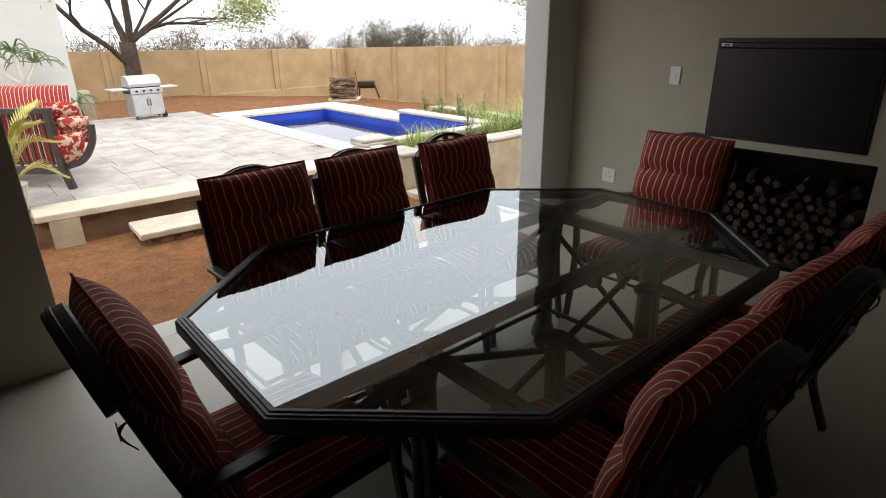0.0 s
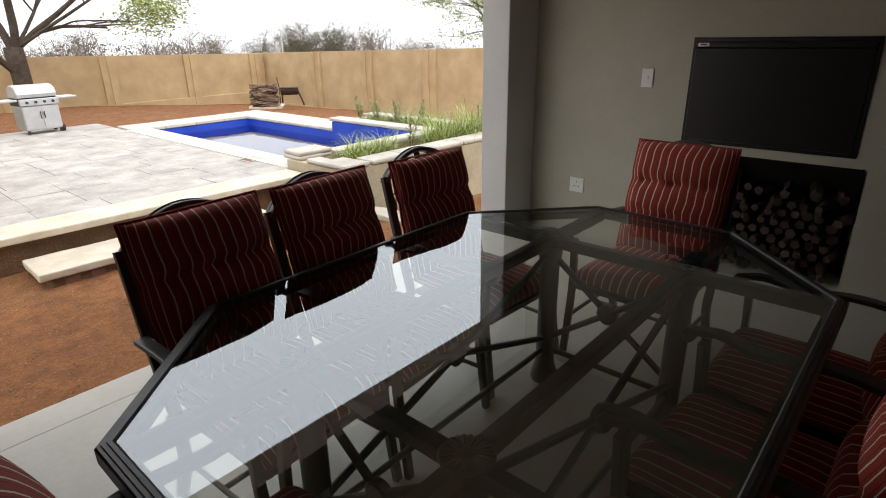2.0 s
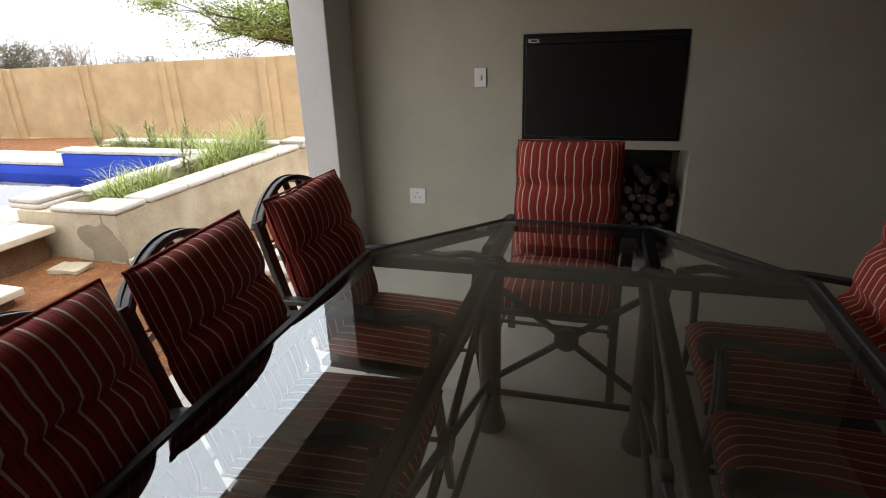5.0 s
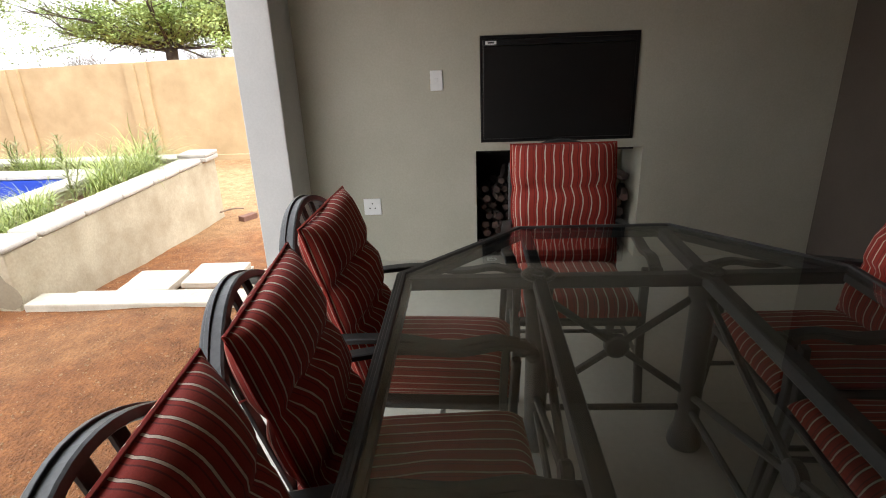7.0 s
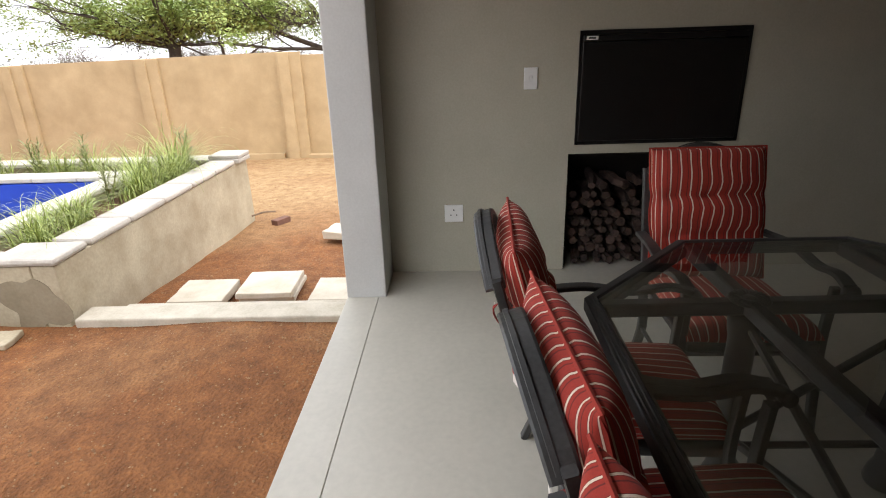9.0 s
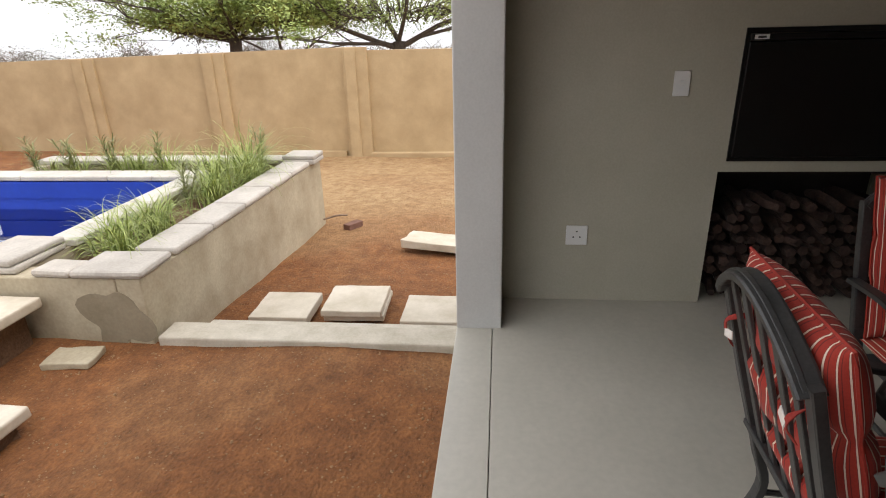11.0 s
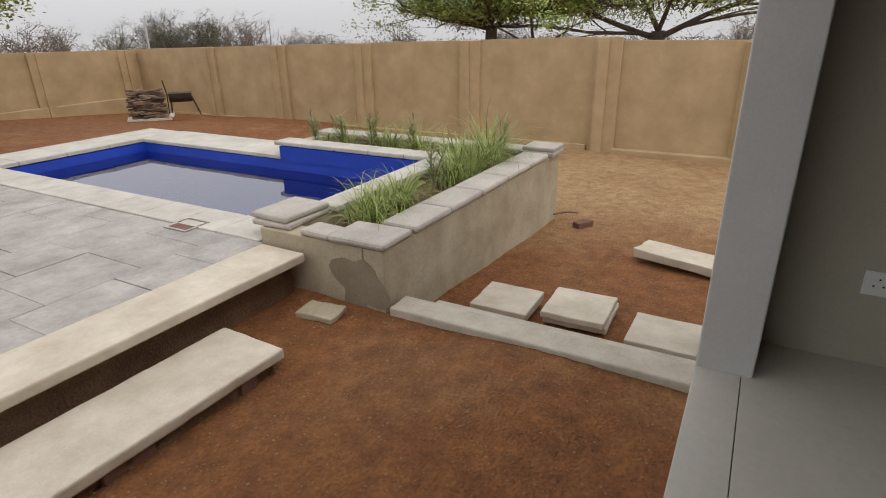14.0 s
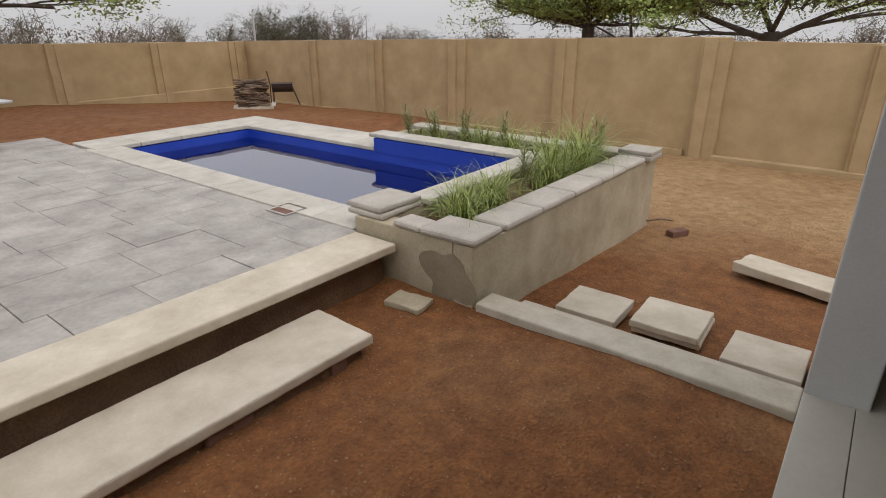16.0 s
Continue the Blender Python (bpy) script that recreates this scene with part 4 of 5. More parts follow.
ragged_slab("broken_slab", "long weathered concrete slab lying loose on the dirt", "paving slab", 0.32, 1.25, 0.08, pose(6.42, 3.75, -0.475, 0, 0, -15), COPING, rough=0.014, seed=5)
ragged_slab("paver_piece", "broken grey paver lying on the dirt by the planter", "paving slab", 0.20, 0.28, 0.04, pose(3.85, 5.90, -0.215, 0, 0, 6), CEMENT, rough=0.012, seed=6)
ragged_slab("loose_brick", "dark loose brick lying on the dirt", "brick", 0.105, 0.22, 0.075, pose(7.28, 5.10, ground_height(7.28, 5.1) - 0.012, 0, 0, 60), BRICK, rough=0.004, seed=7)
stick = part("stick", bar(smooth_path([(7.2, 5.42, -0.44), (7.3, 5.3, -0.425), (7.42, 5.2, -0.455)], 4), 0.011, sides=6), STICK)
tagged(stick, "short dry stick lying on the dirt", "stick")

# paving of the deck
rnd = random.Random(9)
pool_of = {}
y = 6.585
row = 0
while y < 12.8:
    d = (0.40, 0.60, 0.50)[row % 3]
    d = min(d, 12.84 - y)
    x = -2.9 - rnd.uniform(0, 0.5)
    xe = 4.06 if y + d < 11.0 else 4.10
    while x < xe:
        w = rnd.choice((0.45, 0.60, 0.75))
        if x + w > xe - 0.18:
            w = xe - x
        key = (round(w, 2), round(d, 2))
        if key not in pool_of:
            pool_of[key] = slab_mesh(w - 0.0045, d - 0.0045, 0.036, PAVING, 0.0035)
        piece("paving_slab", pool_of[key], deck, pose(x + w / 2, y + d / 2, 0.067 + rnd.uniform(-.0025, .0025), rnd.uniform(-.2, .2), rnd.uniform(-.2, .2), 0))
        x += w
    y += d
    row += 1


# ---- plants ----
def leaf_cloud(spots, count, spread, size, seed, flat=0.6):
    """Many small folded leaves scattered round the spots."""
    rr = random.Random(seed)
    v, f = [], []
    for k in range(count):
        s = rr.choice(spots)
        c = Vector(s) + Vector((rr.gauss(0, spread), rr.gauss(0, spread), rr.gauss(0, spread * flat)))
        d = Vector((rr.uniform(-1, 1), rr.uniform(-1, 1), rr.uniform(-.7, .5))).normalized()
        w = d.cross(Vector((rr.uniform(-1, 1), rr.uniform(-1, 1), 1))).normalized()
        ln = size * rr.uniform(0.6, 1.4)
        b = len(v)
        v += [c, c + d * ln * .5 + w * ln * .26, c + d * ln, c + d * ln * .5 - w * ln * .26]
        f += [(b, b + 1, b + 2), (b, b + 2, b + 3)]
    return v, f


def from_data(name, v, f, material, parent=None, label="", kind=""):
    me = bpy.data.meshes.new(name)
    me.from_pydata(v, [], f)
    me.materials.append(material)
    ob = new(name, me)
    ob.parent = parent
    return tagged(ob, label, kind=kind)


def grow(bm, base, way, length, radius, depth, rr, tips, spread=0.6, rise=0.15, knots=None):
    """A crooked tapering branch that forks; tips gathers the ends of the twigs."""
    pts = [Vector(base)]
    d = Vector(way).normalized()
    for k in range(4):
        d = (d + Vector((rr.gauss(0, .13), rr.gauss(0, .13), rr.gauss(0, .10) + rise * 0.15))).normalized()
        pts.append(pts[-1] + d * length / 4)
    rad = [radius * (1 - 0.42 * k / 4) for k in range(5)]
    sweep(bm, pts, rad, sides=8 if radius > 0.05 else 5)
    if depth == 0:
        tips += pts[2:]
        return
    for k in range(3 if depth > 1 else 2):
        i = rr.choice((2, 3, 4, 4))
        nd = (d + Vector((rr.uniform(-1, 1), rr.uniform(-1, 1), rr.uniform(-.45, .6))) * spread * 1.5).normalized()
        grow(bm, pts[i], nd, length * rr.uniform(.55, .78), rad[i] * rr.uniform(.5, .68), depth - 1, rr, tips, spread, rise)


def tree(name, label, at, limbs, seed, leaves, leaf_size, leaf_mat, spread=0.25, flat=0.6, trunk=((0, 0, -.6), (0, 0, 1.2), 0.25), depth=3, category="tree", fill=0, reach=(1.4, 3.2, 0.7), level=2.7):
    rr = random.Random(seed)
    t = thing(name, label, category, at=pose(*at))
    a, b, r = trunk
    bm = bmesh.new()
    mid = (Vector(a) + Vector(b)) / 2 + Vector((rr.uniform(-.05, .05), rr.uniform(-.05, .05), 0))
    path = smooth_path([a, mid, b], 5)
    sweep(bm, path, [r * (1.35 - 0.45 * min(1, k / 4)) for k in range(len(path))], sides=14)
    part("trunk", bm, BARK, t, "rough grey-brown trunk", smooth=True)
    tips = []
    for start, way, length, radius in limbs:
        bm = bmesh.new()
        grow(bm, start, way, length, radius * 0.55, depth, rr, tips)
        part("limb", bm, BARK, t)
    if leaves:
        tips = [q for q in tips if q.z + at[2] > 1.55]
        bm = bmesh.new()
        for k in range(fill):
            a, q = rr.uniform(0, math.tau), math.sqrt(rr.random())
            e = Vector((reach[0] * q * math.cos(a), reach[1] * q * math.sin(a), level + reach[2] * rr.uniform(-1, 1) * (1 - 0.6 * q * q)))
            s = Vector((e.x * .55, e.y * .55, level - 0.5 + 0.4 * rr.random()))
            sweep(bm, smooth_path([s, s.lerp(e, .6) + Vector((rr.gauss(0, .08), rr.gauss(0, .08), .08)), e], 3), [0.022, 0.02, 0.018, 0.014, 0.011, 0.008, 0.005], sides=4)
            tips += [e, e, s.lerp(e, .8)]
        if fill:
            part("twig_mass", bm, BARK, t)
        v, f = leaf_cloud(tips, leaves, spread, leaf_size, seed + 1, flat)
        from_data("crown", v, f, leaf_mat, t, "thin young green leaves")
    return t


tree("yard_tree", "large forked tree with a thick bare trunk and fresh green leaves", (3.92, 16.4, 0), [
    ((-0.05, 0, 0.9), (-1.0, -0.1, 0.95), 2.6, 0.13), ((0, 0, 1.35), (-0.35, 0.2, 1.0), 2.2, 0.16), ((0.05, 0, 1.35), (0.25, -0.2, 1.0), 2.2, 0.17),
    ((0.05, 0, 1.4), (0.9, -0.2, 0.75), 2.3, 0.12), ((0.1, -0.05, 1.5), (1.0, -0.5, 0.75), 1.9, 0.09), ((0.05, -0.05, 1.42), (1.0, -0.3, 0.55), 2.4, 0.08), ((0.05, 0.05, 1.42), (0.8, 0.4, 0.8), 2.0, 0.08)],
    5, 16000, 0.085, LEAF, spread=0.2, flat=0.8, trunk=((0.02, 0, -0.4), (0, 0, 1.45), 0.21))
tree("acacia_tree", "wide umbrella acacia with fresh green leaves beyond the wall", (18.2, 11.2, -0.6), [
    ((0, 0, 2.0), (-.2, -1.0, .45), 2.6, 0.12), ((0, 0, 2.0), (0, 1.0, .4), 2.6, 0.12), ((0, 0, 2.1), (-.8, -.4, .5), 2.2, 0.10), ((0, 0, 2.2), (.3, -.6, .8), 2.4, 0.12),
    ((0, 0, 2.2), (.1, .6, .8), 2.4, 0.12), ((0, 0, 2.1), (-.7, .6, .4), 2.3, 0.10), ((0, -.2, 2.1), (-.2, -1.0, .15), 2.8, 0.09), ((0, .2, 2.1), (-.1, 1.0, .15), 2.8, 0.09)],
    8, 56000, 0.088, LEAF, spread=0.2, flat=0.6, trunk=((0, 0, -.2), (0, 0, 2.1), 0.2), fill=170, level=2.85)
tree("acacia_tree", "nearly bare dark-branched acacia beyond the wall", (18.6, 6.4, -0.6), [
    ((0, 0, 1.7), (-.2, -1.0, .5), 2.7, 0.15), ((0, 0, 1.7), (0, 1.0, .45), 2.6, 0.15), ((0, 0, 1.9), (-.6, -.4, .7), 2.3, 0.13), ((0, 0, 1.9), (.2, .4, .9), 2.4, 0.14), ((0, .1, 1.8), (-.3, .9, .2), 2.4, 0.1), ((0, -.1, 1.8), (-.3, -1, .2), 2.6, 0.1)],
    15, 11000, 0.08, LEAF, spread=0.22, flat=0.6, trunk=((0, 0, -.2), (0, 0, 1.9), 0.2), fill=150, reach=(1.3, 2.9, 0.9), level=2.9)
tree("acacia_tree", "low olive-green acacia beyond the wall", (24.0, 12.0, -0.6), [
    ((0, 0, 1.2), (-.2, -1.0, .5), 1.8, 0.1), ((0, 0, 1.2), (0, 1.0, .45), 1.8, 0.1), ((0, 0, 1.4), (-.6, -.2, .8), 1.6, 0.1), ((0, 0, 1.4), (.2, .4, .8), 1.6, 0.1)],
    23, 12000, 0.11, DARKLEAF, spread=0.3, flat=0.5, trunk=((0, 0, -.2), (0, 0, 1.4), 0.15), depth=2)


def scrub(name, label, x, y, w, h, seed, leaf_mat, leaves, twigs=26):
    """A bare twiggy bush or small tree seen far away."""
    rr = random.Random(seed)
    t = thing(name, label, "bush", "far bushes", at=pose(x, y, -0.7))
    bm = bmesh.new()
    tips = []
    for k in range(twigs):
        b = Vector((rr.gauss(0, w * .16), rr.gauss(0, w * .16), 0.0))
        top = Vector((rr.gauss(0, w * .34), rr.gauss(0, w * .3), h * rr.uniform(.6, 1.0) * (1 - 0.0)))
        top.z *= max(0.45, 1 - (top.xy.length / (w * 0.9)) ** 2)
        p = smooth_path([b, b.lerp(top, .5) + Vector((rr.gauss(0, .2), rr.gauss(0, .2), 0)), top], 3)
        sweep(bm, p, [0.05 * (1 - .8 * i / (len(p) - 1)) for i in range(len(p))], sides=4)
        for q in range(5):
            s = p[rr.randrange(2, len(p))]
            e = s + Vector((rr.gauss(0, .4), rr.gauss(0, .4), rr.uniform(.0, .6)))
            sweep(bm, [s, e], [0.022, 0.008], sides=3)
            tips += [s.lerp(e, .5), e]
    part("framework", bm, DRYLEAF, t)
    v, f = leaf_cloud(tips, int(leaves * 1.8), 0.2, 0.10, seed, 0.7)
    from_data("foliage", v, f, leaf_mat, t)


rr = random.Random(31)
scrub("bush", "dense dark rounded thorn tree far beyond the wall", 28.5, 40.5, 5.0, 3.3, 101, DARKLEAF, 9000, 50)
scrub("bush", "dense dark rounded thorn tree far beyond the wall", 32.0, 41.0, 4.4, 3.0, 102, DARKLEAF, 6000, 40)
scrub("bush", "dry grey twiggy bush far beyond the wall", 36.0, 41.0, 2.6, 3.1, 103, DRYLEAF, 500)
for k in range(30):
    a = radians(96 - k * 3.55 + rr.uniform(-1, 1))
    r = rr.uniform(34, 52)
    x, y = 1 + r * math.cos(a), 3 + r * math.sin(a)
    big = 0.92 if k < 13 else 0.56
    if 20 < x < 34 and y > 30:
        r = 58
        x, y, big = 1 + r * math.cos(a), 3 + r * math.sin(a), 0.8
    scrub("bush", "dry grey twiggy bush far beyond the wall", x, y, rr.uniform(2.6, 4.6), rr.uniform(2.6, 4.0) * big * r / 44, 200 + k, rr.choice((DRYLEAF, DRYLEAF, DARKLEAF)), rr.choice((500, 900, 1500)), 24)
# one low belt of far scrub closes the horizon
v, f = [], []
for k in range(26000):
    deg, r = rr.uniform(-20, 125), rr.uniform(45, 85)
    a = radians(deg)
    wave = noise.noise((deg * 0.16, 0, 2)) + 0.5 * noise.noise((deg * 0.6, 3, 2))
    top = 1.55 - 0.023 * r + r * max(-0.002, 0.010 * wave + (0.016 if deg > 62 else 0.002))
    c = Vector((r * math.cos(a), r * math.sin(a), top - 2.4 * rr.random() ** 0.75))
    s = rr.uniform(.06, .18)
    b = len(v)
    for q in range(4):
        v.append(c + Vector((rr.uniform(-s, s), rr.uniform(-s, s), rr.uniform(-s, s))))
    f += [(b, b + 1, b + 2), (b, b + 2, b + 3)]
tagged(from_data("far_scrub", v, f, DRYLEAF), "belt of dry grey-brown bushveld on the horizon", "scrub", kind="stuff")
pole = thing("street_lamp", "thin pale street lamp post far beyond the wall", "lamp post", at=pose(1.35 + 0.57 * 38, 3.6 + 0.8217 * 38, 0))
part("post", bar([(0, 0, -0.7), (0, 0, 2.0)], [0.07, 0.05]), STEEL, pole)
part("lamp_head", boxed((-0.14, 0.14, -0.09, 0.09, 1.98, 2.08), bevel=0.02), STEEL, pole)


def grass_clump(x, y, n, h, seed, lean=1.0):
    """Long thin strands that rise, arch over and curl at their ends."""
    rr = random.Random(seed)
    t = thing("grass_clump", "clump of long thin arching green grass blades in the planter", "plant", "grass clumps", at=pose(x, y, 0.098))
    v, f = [], []
    for k in range(int(n * 1.0)):
        a = rr.uniform(0, math.tau)
        ln = h * rr.uniform(.75, 1.5)
        tilt = rr.uniform(.08, .8) * lean
        curl = rr.uniform(.8, 2.9) * (1.6 if rr.random() < 0.2 else 1)
        twist = rr.uniform(-1.1, 1.1)
        w = rr.uniform(.0028, .0050)
        c = Vector((rr.gauss(0, .055), rr.gauss(0, .055), 0))
        base = len(v)
        steps = 9
        for i in range(steps + 1):
            q = i / steps
            th = tilt + curl * q ** 1.7
            az = a + twist * q * q
            d = Vector((math.cos(az) * math.sin(th), math.sin(az) * math.sin(th), math.cos(th)))
            s = Vector((-math.sin(az), math.cos(az), 0))
            ww = w * (1 - q ** 2 * .8)
            v += [c - s * ww, c + s * ww]
            c = c + d * (ln / steps)
            c.z = max(c.z, 0.02)
        for i in range(steps):
            j = base + 2 * i
            f.append((j, j + 1, j + 3, j + 2))
    from_data("tuft", v, f, BLADE, t)


def reed(x, y, h, seed):
    """A thin upright stem with whorls of short narrow leaves."""
    rr = random.Random(seed)
    t = thing("reed_plant", "thin upright stem with whorls of narrow olive leaves", "plant", "reed plants", at=pose(x, y, 0.098))
    for k in range(3):
        lean = Vector((rr.gauss(0, .10), rr.gauss(0, .10), 1)) * h * rr.uniform(.7, 1.05)
        bm = bmesh.new()
        sweep(bm, [(0, 0, 0), lean * .5 + Vector((rr.gauss(0, .01), rr.gauss(0, .01), 0)), lean], [.006, .005, .003], sides=5)
        stem = part("stem", bm, REED, t)
        v, f = [], []
        for w in range(7):
            o = lean * (0.4 + 0.1 * w)
            for q in range(7):
                a = rr.uniform(0, math.tau)
                d = Vector((math.cos(a), math.sin(a), rr.uniform(.3, 1.1))) * rr.uniform(.07, .15)
                s = Vector((-math.sin(a), math.cos(a), 0)) * .0045
                m = o + d * .55
                e = o + d + Vector((0, 0, -.03))
                b = len(v)
                v += [o - s * .6, o + s * .6, m + s, m - s, e]
                f += [(b, b + 1, b + 2, b + 3), (b + 3, b + 2, b + 4)]
        from_data("leaves", v, f, REED, stem)


rr = random.Random(77)
for i, (x, y, n, h) in enumerate([(4.55, 5.98, 130, .40), (4.78, 6.12, 150, .38), (5.02, 6.02, 150, .42), (5.25, 6.15, 110, .36), (5.95, 6.02, 150, .42), (6.12, 5.95, 40, .62),
                                  (6.25, 6.12, 160, .46), (6.55, 5.98, 190, .52), (6.85, 6.02, 190, .54), (7.00, 6.10, 50, .68), (6.95, 6.5, 130, .42), (6.9, 6.95, 150, .44), (6.92, 7.35, 140, .42), (6.98, 7.65, 110, .42), (6.85, 8.0, 80, .40), (6.9, 8.35, 60, .38)]):
    grass_clump(x, y, n, h, 300 + i)
for i, (x, y, h) in enumerate([(5.60, 6.05, .46), (7.05, 6.0, .62), (6.88, 7.6, .50), (6.86, 8.05, .50), (6.82, 8.45, .48), (6.98, 7.1, .5)]):
    reed(x, y, h, 500 + i)

# ---- things in the yard ----
bar_q = thing("gas_barbecue", "stainless steel gas barbecue trolley standing at the deck's far end", "barbecue", at=pose(3.10, 12.45, 0.105, 0, 0, 8) @ Matrix.Scale(0.82, 4))
part("cabinet", boxed((-0.34, 0.34, -0.22, 0.22, 0.08, 0.56), bevel=0.01), STEEL, bar_q)
for sx in (-1, 1):
    dr = part("door", boxed((sx * 0.165 - 0.16, sx * 0.165 + 0.16, -0.238, -0.222, 0.11, 0.53), bevel=0.004), STEEL, bar_q)
    part("handle", bar([(sx * 0.035, -0.255, 0.30), (sx * 0.035, -0.255, 0.45)], 0.009), IRON, dr)
    part("side_shelf", boxed((sx * 0.56 - 0.19, sx * 0.56 + 0.19, -0.20, 0.20, 0.66, 0.70), bevel=0.012), STEEL, bar_q)
    part("leg", boxed((sx * 0.30 - 0.02, sx * 0.30 + 0.02, -0.20, -0.16, 0.0, 0.08)), IRON, bar_q)
pan = part("control_panel", boxed((-0.36, 0.36, -0.26, -0.19, 0.57, 0.70), bevel=0.012), STEEL, bar_q)
for k in range(4):
    part("knob", bar([(-0.24 + k * 0.16, -0.262, 0.635), (-0.24 + k * 0.16, -0.29, 0.635)], 0.026, sides=14), IRON, pan)
part("firebox", boxed((-0.35, 0.35, -0.19, 0.24, 0.565, 0.72), bevel=0.01), IRON, bar_q)
bm = bmesh.new()
prof = [(-0.21, 0.725), (-0.22, 0.80), (-0.17, 0.90), (-0.06, 0.96), (0.10, 0.965), (0.21, 0.90), (0.24, 0.725)]
ends = [[bm.verts.new((sx * 0.36, y, z)) for y, z in prof] for sx in (-1, 1)]
for k in range(len(prof) - 1):
    bm.faces.new((ends[0][k], ends[0][k + 1], ends[1][k + 1], ends[1][k]))
for e in ends:
    bm.faces.new(e)
bmesh.ops.bevel(bm, geom=list(bm.edges), offset=0.012, segments=1, affect="EDGES")
lid = part("lid", bm, STEEL, bar_q, "domed steel lid")
part("lid_handle", bar([(-0.28, -0.25, 0.79), (0.28, -0.25, 0.79)], 0.012), STEEL, lid)
for sy in (-0.19, 0.19):
    bm = bmesh.new()
    sweep(bm, [(0.32, sy, 0.075), (0.325, sy, 0.075), (0.365, sy, 0.075), (0.37, sy, 0.075)], [0.06, 0.075, 0.075, 0.06], sides=18)
    w = part("wheel", bm, RUBBER, bar_q)
    part("hub", bar([(0.368, sy, 0.075), (0.378, sy, 0.075)], 0.035, sides=14), STEEL, w)

structure("house_wing_wall", boxed((-7.0, 2.13, 13.15, 13.45, -0.5, 4.2), bevel=0.01), PILLAR, "white plastered wall of another wing of the house", "wall")
part("wing_plinth", boxed((2.16, 2.38, 13.2, 13.6, -0.4, 0.62), bevel=0.05), CEMENT, bpy.data.objects["house_wing_wall"], "pale rounded plinth stub")

# firewood and drum braai
cx, cy, gz = 9.95, 16.13, -0.37
base_slab = ragged_slab("brick_base", "pale concrete base under the firewood", "paving slab", 0.95, 0.55, 0.07, pose(cx - 0.15, cy + 0.10, gz - 0.05, 0, 0, -35), COPING, seed=9)
rr = random.Random(12)
stick_meshes = []
for k in range(5):
    bm = bmesh.new()
    w, h = rr.uniform(.05, .10), rr.uniform(.025, .045)
    sweep(bm, [(-0.27, 0, 0), (-.1, rr.uniform(-.02, .02), rr.uniform(-.008, .008)), (.1, rr.uniform(-.02, .02), rr.uniform(-.008, .008)), (0.27, 0, 0)], [w * rr.uniform(.6, 1) for _ in range(4)], [h] * 4)
    stick_meshes.append(mesh_of(bm, STICK))
wood_at = pose(cx, cy, gz + 0.03, 0, 0, -35)
for row in range(15):
    for col in range(9):
        if row > 11 and not 1 < col < 8:
            continue
        ob = new("split_log", rr.choice(stick_meshes))
        ob.matrix_basis = wood_at @ pose(-0.19 + rr.uniform(-.17, .17), (col - 4) * 0.055, 0.02 + row * 0.040, rr.uniform(-20, 20), rr.uniform(-9, 9), rr.uniform(-32, 32))
        tagged(ob, "dry split firewood log in a rough stack", "log", "stacked firewood")
drum = thing("drum_braai", "rusty half-drum braai on legs with a tall lid handle", "braai", at=pose(10.40, 15.80, gz, 0, 0, -38) @ Matrix.Scale(0.84, 4))
bm = bmesh.new()
ring = []
for e, x in enumerate((-0.30, 0.30)):
    ring.append([bm.verts.new((x, 0.24 * math.cos(a), 0.62 + 0.24 * math.sin(a))) for a in [math.pi + k * math.pi / 10 for k in range(11)]])
for k in range(10):
    bm.faces.new((ring[0][k], ring[0][k + 1], ring[1][k + 1], ring[1][k]))
for e in ring:
    bm.faces.new(e)
part("half_drum", bm, RUST, drum, "rusty half drum")
part("grid", boxed((-0.31, 0.31, -0.25, 0.25, 0.625, 0.64)), RUST, drum)
for x, y, dx in ((-0.25, -0.15, -.04), (-0.25, 0.15, -.04), (0.27, -0.15, .20), (0.27, 0.15, .20)):
    part("leg", bar([(x, y, 0.58), (x + dx, y * 1.2, 0.0)], 0.016), RUST, drum)
part("handle", bar([(-0.36, 0.0, 0.10), (-0.34, 0, 0.6), (-0.40, 0, 1.0)], 0.015), RUST, drum, "tall upright iron handle")
for y in (-0.2, 0.2):
    part("wheel", bar([(-0.29, y - 0.02, 0.06), (-0.29, y + 0.02, 0.06)], 0.06, sides=14), PLASTIC, drum)
dc = thing("drain_cover", "small square opening in the paving with terracotta inside", "drain", at=pose(4.07, 7.44, 0.106))
part("rim", boxed((-0.12, 0.12, -0.13, -0.105, 0, 0.006), (-0.12, 0.12, 0.105, 0.13, 0, 0.006), (-0.12, -0.095, -0.105, 0.105, 0, 0.006), (0.095, 0.12, -0.105, 0.105, 0, 0.006)), PAVING, dc)
part("insert", boxed((-0.094, 0.094, -0.104, 0.104, 0, 0.003)), BRICK, dc, "terracotta insert")


# garden sofa with its slatted frame turned to the veranda
def flat_bend(y0, z0, lean):
    return lambda y: (y0 + y * math.sin(lean), z0 + y * math.cos(lean), math.pi / 2 - lean)


sofa = thing("garden_sofa", "dark slatted wooden garden sofa with red striped cushions and floral pillows", "sofa", at=pose(0.945, 7.20, 0.104, 0, 0, 136))
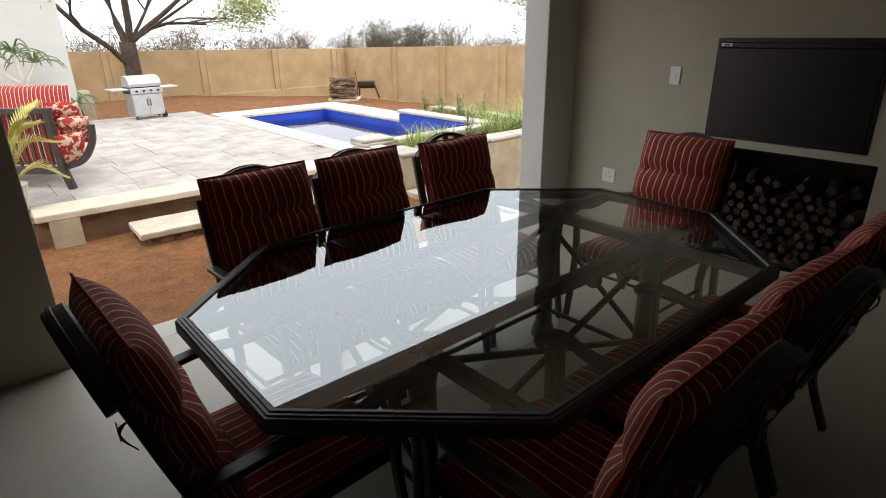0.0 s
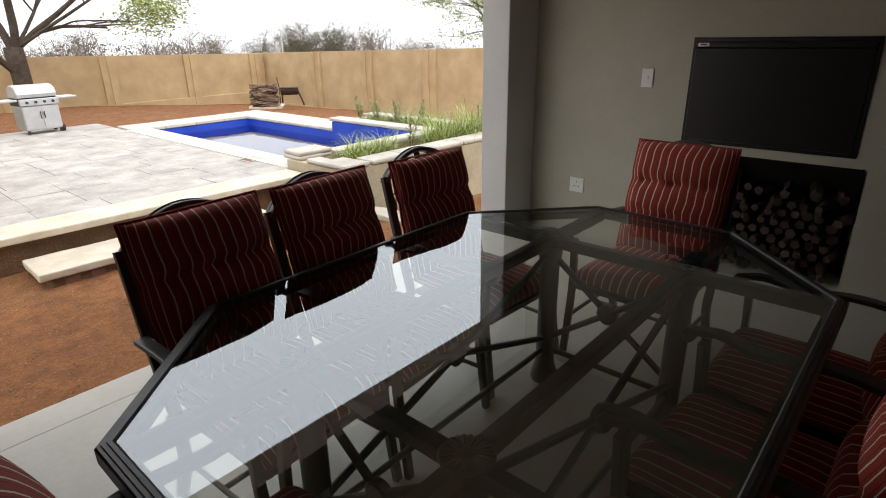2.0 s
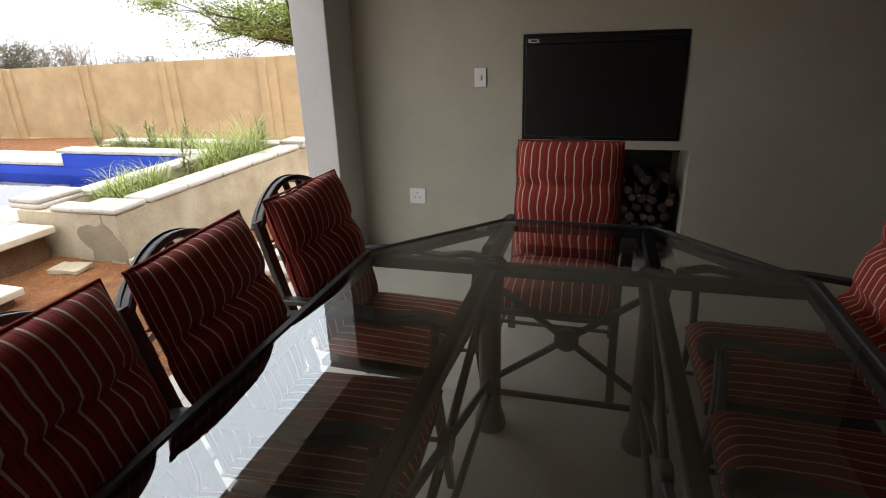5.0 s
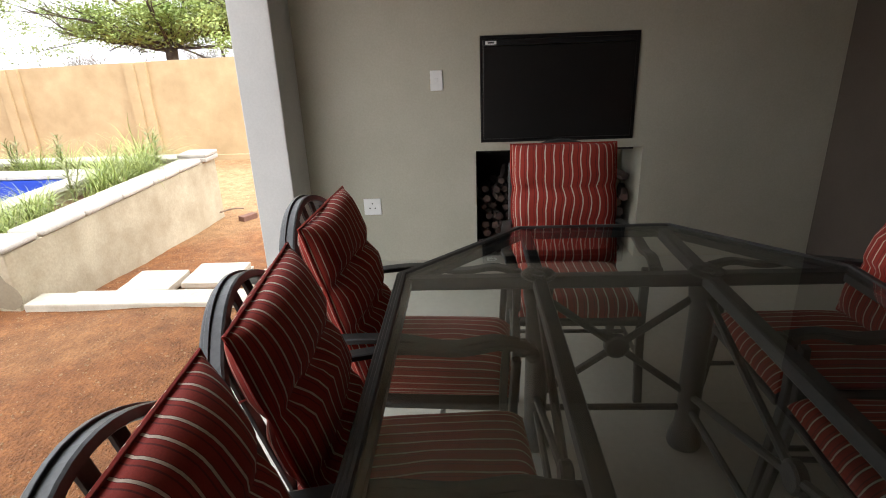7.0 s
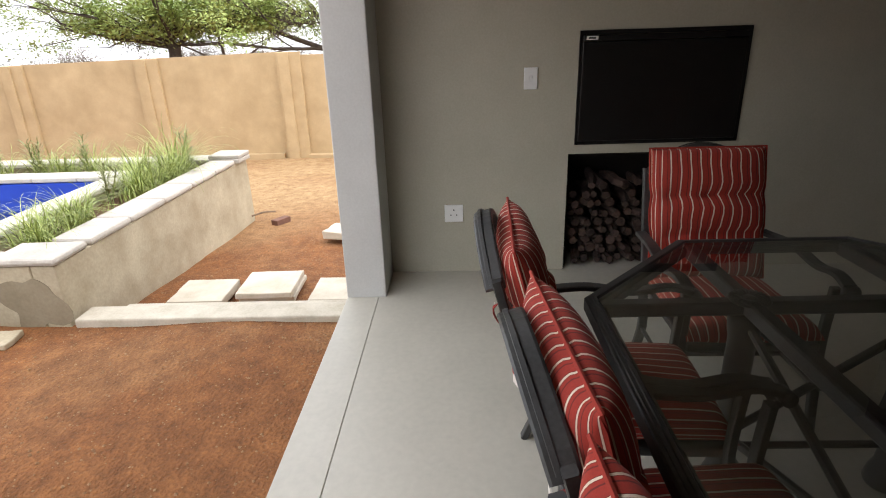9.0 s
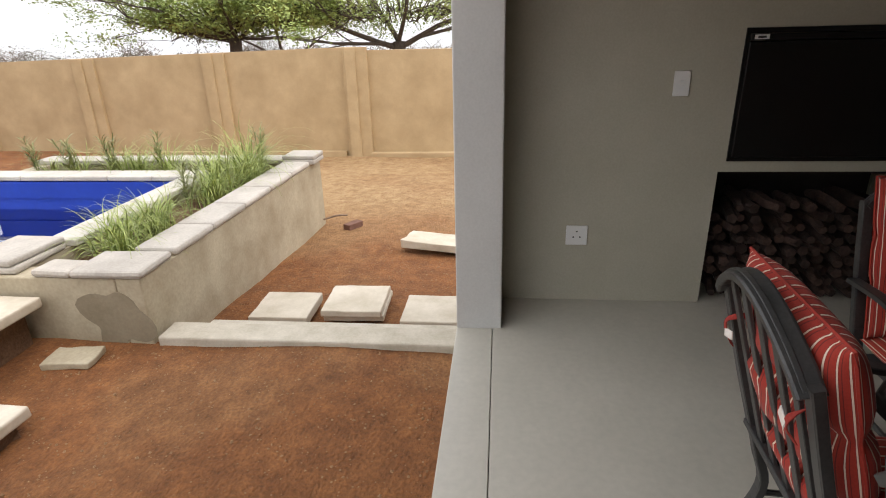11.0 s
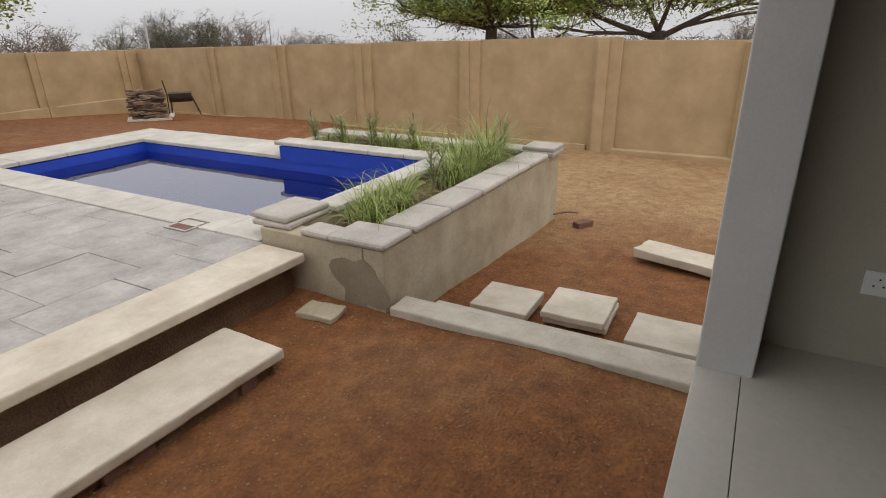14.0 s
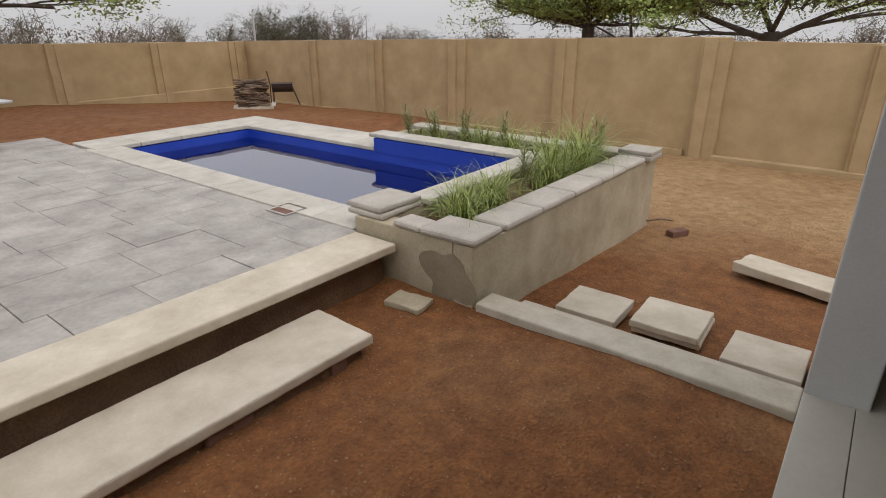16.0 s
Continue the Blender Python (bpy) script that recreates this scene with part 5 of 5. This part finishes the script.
# local x runs along the slatted side away from the near leg
part("top_rail", bar([(-0.02, 0, 0.80), (1.5, 0, 0.80)], 0.05, 0.06), DARKWOOD, sofa)
part("bottom_rail", bar([(0.0, 0, 0.20), (1.5, 0, 0.20)], 0.045, 0.08), DARKWOOD, sofa)
for x in (0.0, 1.46):
    part("leg", bar([(x - 0.05, 0.0, 0.0), (x, 0, 0.20), (x + 0.03, 0, 0.80)], 0.075, 0.06, up=(0, 1, 0)), DARKWOOD, sofa)
for k in range(16):
    part("slat", bar([(0.10 + k * 0.085, 0, 0.22), (0.10 + k * 0.085, 0, 0.79)], 0.026, 0.018, up=(0, 1, 0)), DARKWOOD, sofa)
part("curved_arm", bar(smooth_path([(0.0, -0.03, 0.22), (-0.20, -0.05, 0.30), (-0.33, -0.06, 0.48), (-0.36, -0.06, 0.66)], 6), 0.06, 0.05, up=(0, 1, 0)), DARKWOOD, sofa)
ob = pad_part("side_cushion", cushion(1.40, 0.58, 0.12, (), flat_bend(-0.10, 0.24, 0.0), 61), SOFACLOTH, sofa, "red striped cushion")
ob.matrix_basis = pose(0.76, 0, 0)
ob = pad_part("back_cushion", cushion(1.60, 0.62, 0.16, (), flat_bend(-0.80, 0.36, -0.15), 62), SOFACLOTH, sofa, "tall red striped back cushion")
ob.matrix_basis = pose(1.18, 0, 0)
ob = pad_part("seat_cushion", cushion(1.5, 0.70, 0.15, (), lambda y: (-0.80 + y, 0.34, 0.0), 63), SOFACLOTH, sofa, "red striped seat cushion")
ob.matrix_basis = pose(1.05, 0, 0)
for k, (x, y, z, rx, rz) in enumerate([(-0.06, -0.10, 0.46, 78, 62), (-0.08, -0.20, 0.62, 64, 40), (0.06, -0.30, 0.76, 66, 30)]):
    pil = thing("floral_pillow", "red and cream floral scatter pillow on the garden sofa", "pillow", "sofa pillows", at=sofa.matrix_basis @ pose(x, y, z, rx, 0, rz))
    bm = cushion(0.27, 0.30, 0.13, (), lambda y: (y - 0.2, 0, 0), 70 + k, nx=16, ny=16)
    pad_part("cover", bm, FLORAL, pil, "")


def aloe_head(parent, at, n, size, seed):
    rr = random.Random(seed)
    for k in range(n):
        a = k * 2.4
        up = rr.uniform(.1, .75)
        d = Vector((math.cos(a), math.sin(a), 0))
        p = [Vector(at), Vector(at) + d * size * .45 + Vector((0, 0, size * up * .7)), Vector(at) + d * size * .9 + Vector((0, 0, size * (up * .6 - .1))), Vector(at) + d * size * 1.1 + Vector((0, 0, size * (up * .4 - .35)))]
        part("leaf", bar(smooth_path(p, 3), [0.035, 0.034, 0.032, 0.03, 0.028, 0.025, 0.02, 0.016, 0.010, 0.004], [0.016] * 8 + [0.01, 0.004]), ALOE, parent)


aloe = thing("tree_aloe", "branched tree aloe with grey-green rosettes before the white wall", "plant", at=pose(1.30, 12.55, 0.10))
part("stem", bar(smooth_path([(0, 0, 0), (0.04, 0, .4), (0.0, 0, .75)], 4), [.06, .055, .052, .05, .05, .048, .045, .043, .04]), BONE, aloe, "pale bare stem", smooth=True)
for tip, s in (((0.22, 0, 1.08), 1), ((-0.38, 0.02, 1.16), 2), ((-0.05, -0.1, 1.25), 3)):
    st = part("branch", bar(smooth_path([(0, 0, .72), (tip[0] * .5, tip[1], .88), tip], 4), [.035] * 9), BONE, aloe)
    aloe_head(aloe, tip, 13, 0.42, s)
rr = random.Random(3)
for k, (x, y) in enumerate([(0.95, 12.75), (1.72, 12.75), (2.02, 12.8)]):
    sp = thing("spiky_plant", "low grey-green spiky plant by the white wall", "plant", "spiky plants", at=pose(x, y, 0.10))
    aloe_head(sp, (0, 0, 0.3), 12, 0.36, 20 + k)
    part("stem", bar([(0, 0, 0), (0, 0, .31)], .03), BONE, sp)

palm = thing("potted_palm", "potted palm with yellow-green feathery fronds at the deck edge", "plant", at=pose(0.42, 6.62, 0.104) @ Matrix.Scale(0.82, 4))
bm = bmesh.new()
lathe(bm, [(0.13, 0.0), (0.17, 0.12), (0.19, 0.28), (0.20, 0.30), (0.17, 0.30)], (0, 0, 0))
part("pot", bm, BONE, palm, "pale glazed pot", smooth=True)
for k, (end, mid) in enumerate([((0.45, 0.05, 0.92), (0.22, 0, 0.80)), ((0.58, 0.1, 0.68), (0.28, 0.05, 0.70)), ((0.56, -0.05, 0.30), (0.30, -0.04, 0.46)), ((0.30, -0.1, 0.98), (0.16, -0.05, 0.8)), ((0.5, 0.2, 1.12), (0.25, 0.1, 0.9)), ((-0.5, 0.1, 0.9), (-0.25, 0, 0.8)), ((0.1, -0.5, 0.8), (0.05, -0.3, 0.75))]):
    p = smooth_path([(0, 0, 0.28), mid, end], 12)
    bm = sweep(bmesh.new(), p, [0.010 * (1 - .7 * i / (len(p) - 1)) for i in range(len(p))], sides=5)
    for i in range(5, len(p)):
        t = (p[i] - p[i - 1]).normalized()
        s = t.cross(Vector((0, 0, 1))).normalized()
        ln = 0.22 * math.sin(math.pi * min(1, (i - 3) / (len(p) - 3.5)) * .8 + .35)
        for sg in (-1, 1):
            e = p[i] + s * sg * ln * .75 + t * ln * .65 + Vector((0, 0, .02))
            sweep(bm, [p[i], p[i].lerp(e, .5) + Vector((0, 0, .01)), e], [0.012, 0.018, 0.001], [0.003, 0.003, 0.001])
    part("frond", bm, FROND, palm, "yellow-green feathery frond")
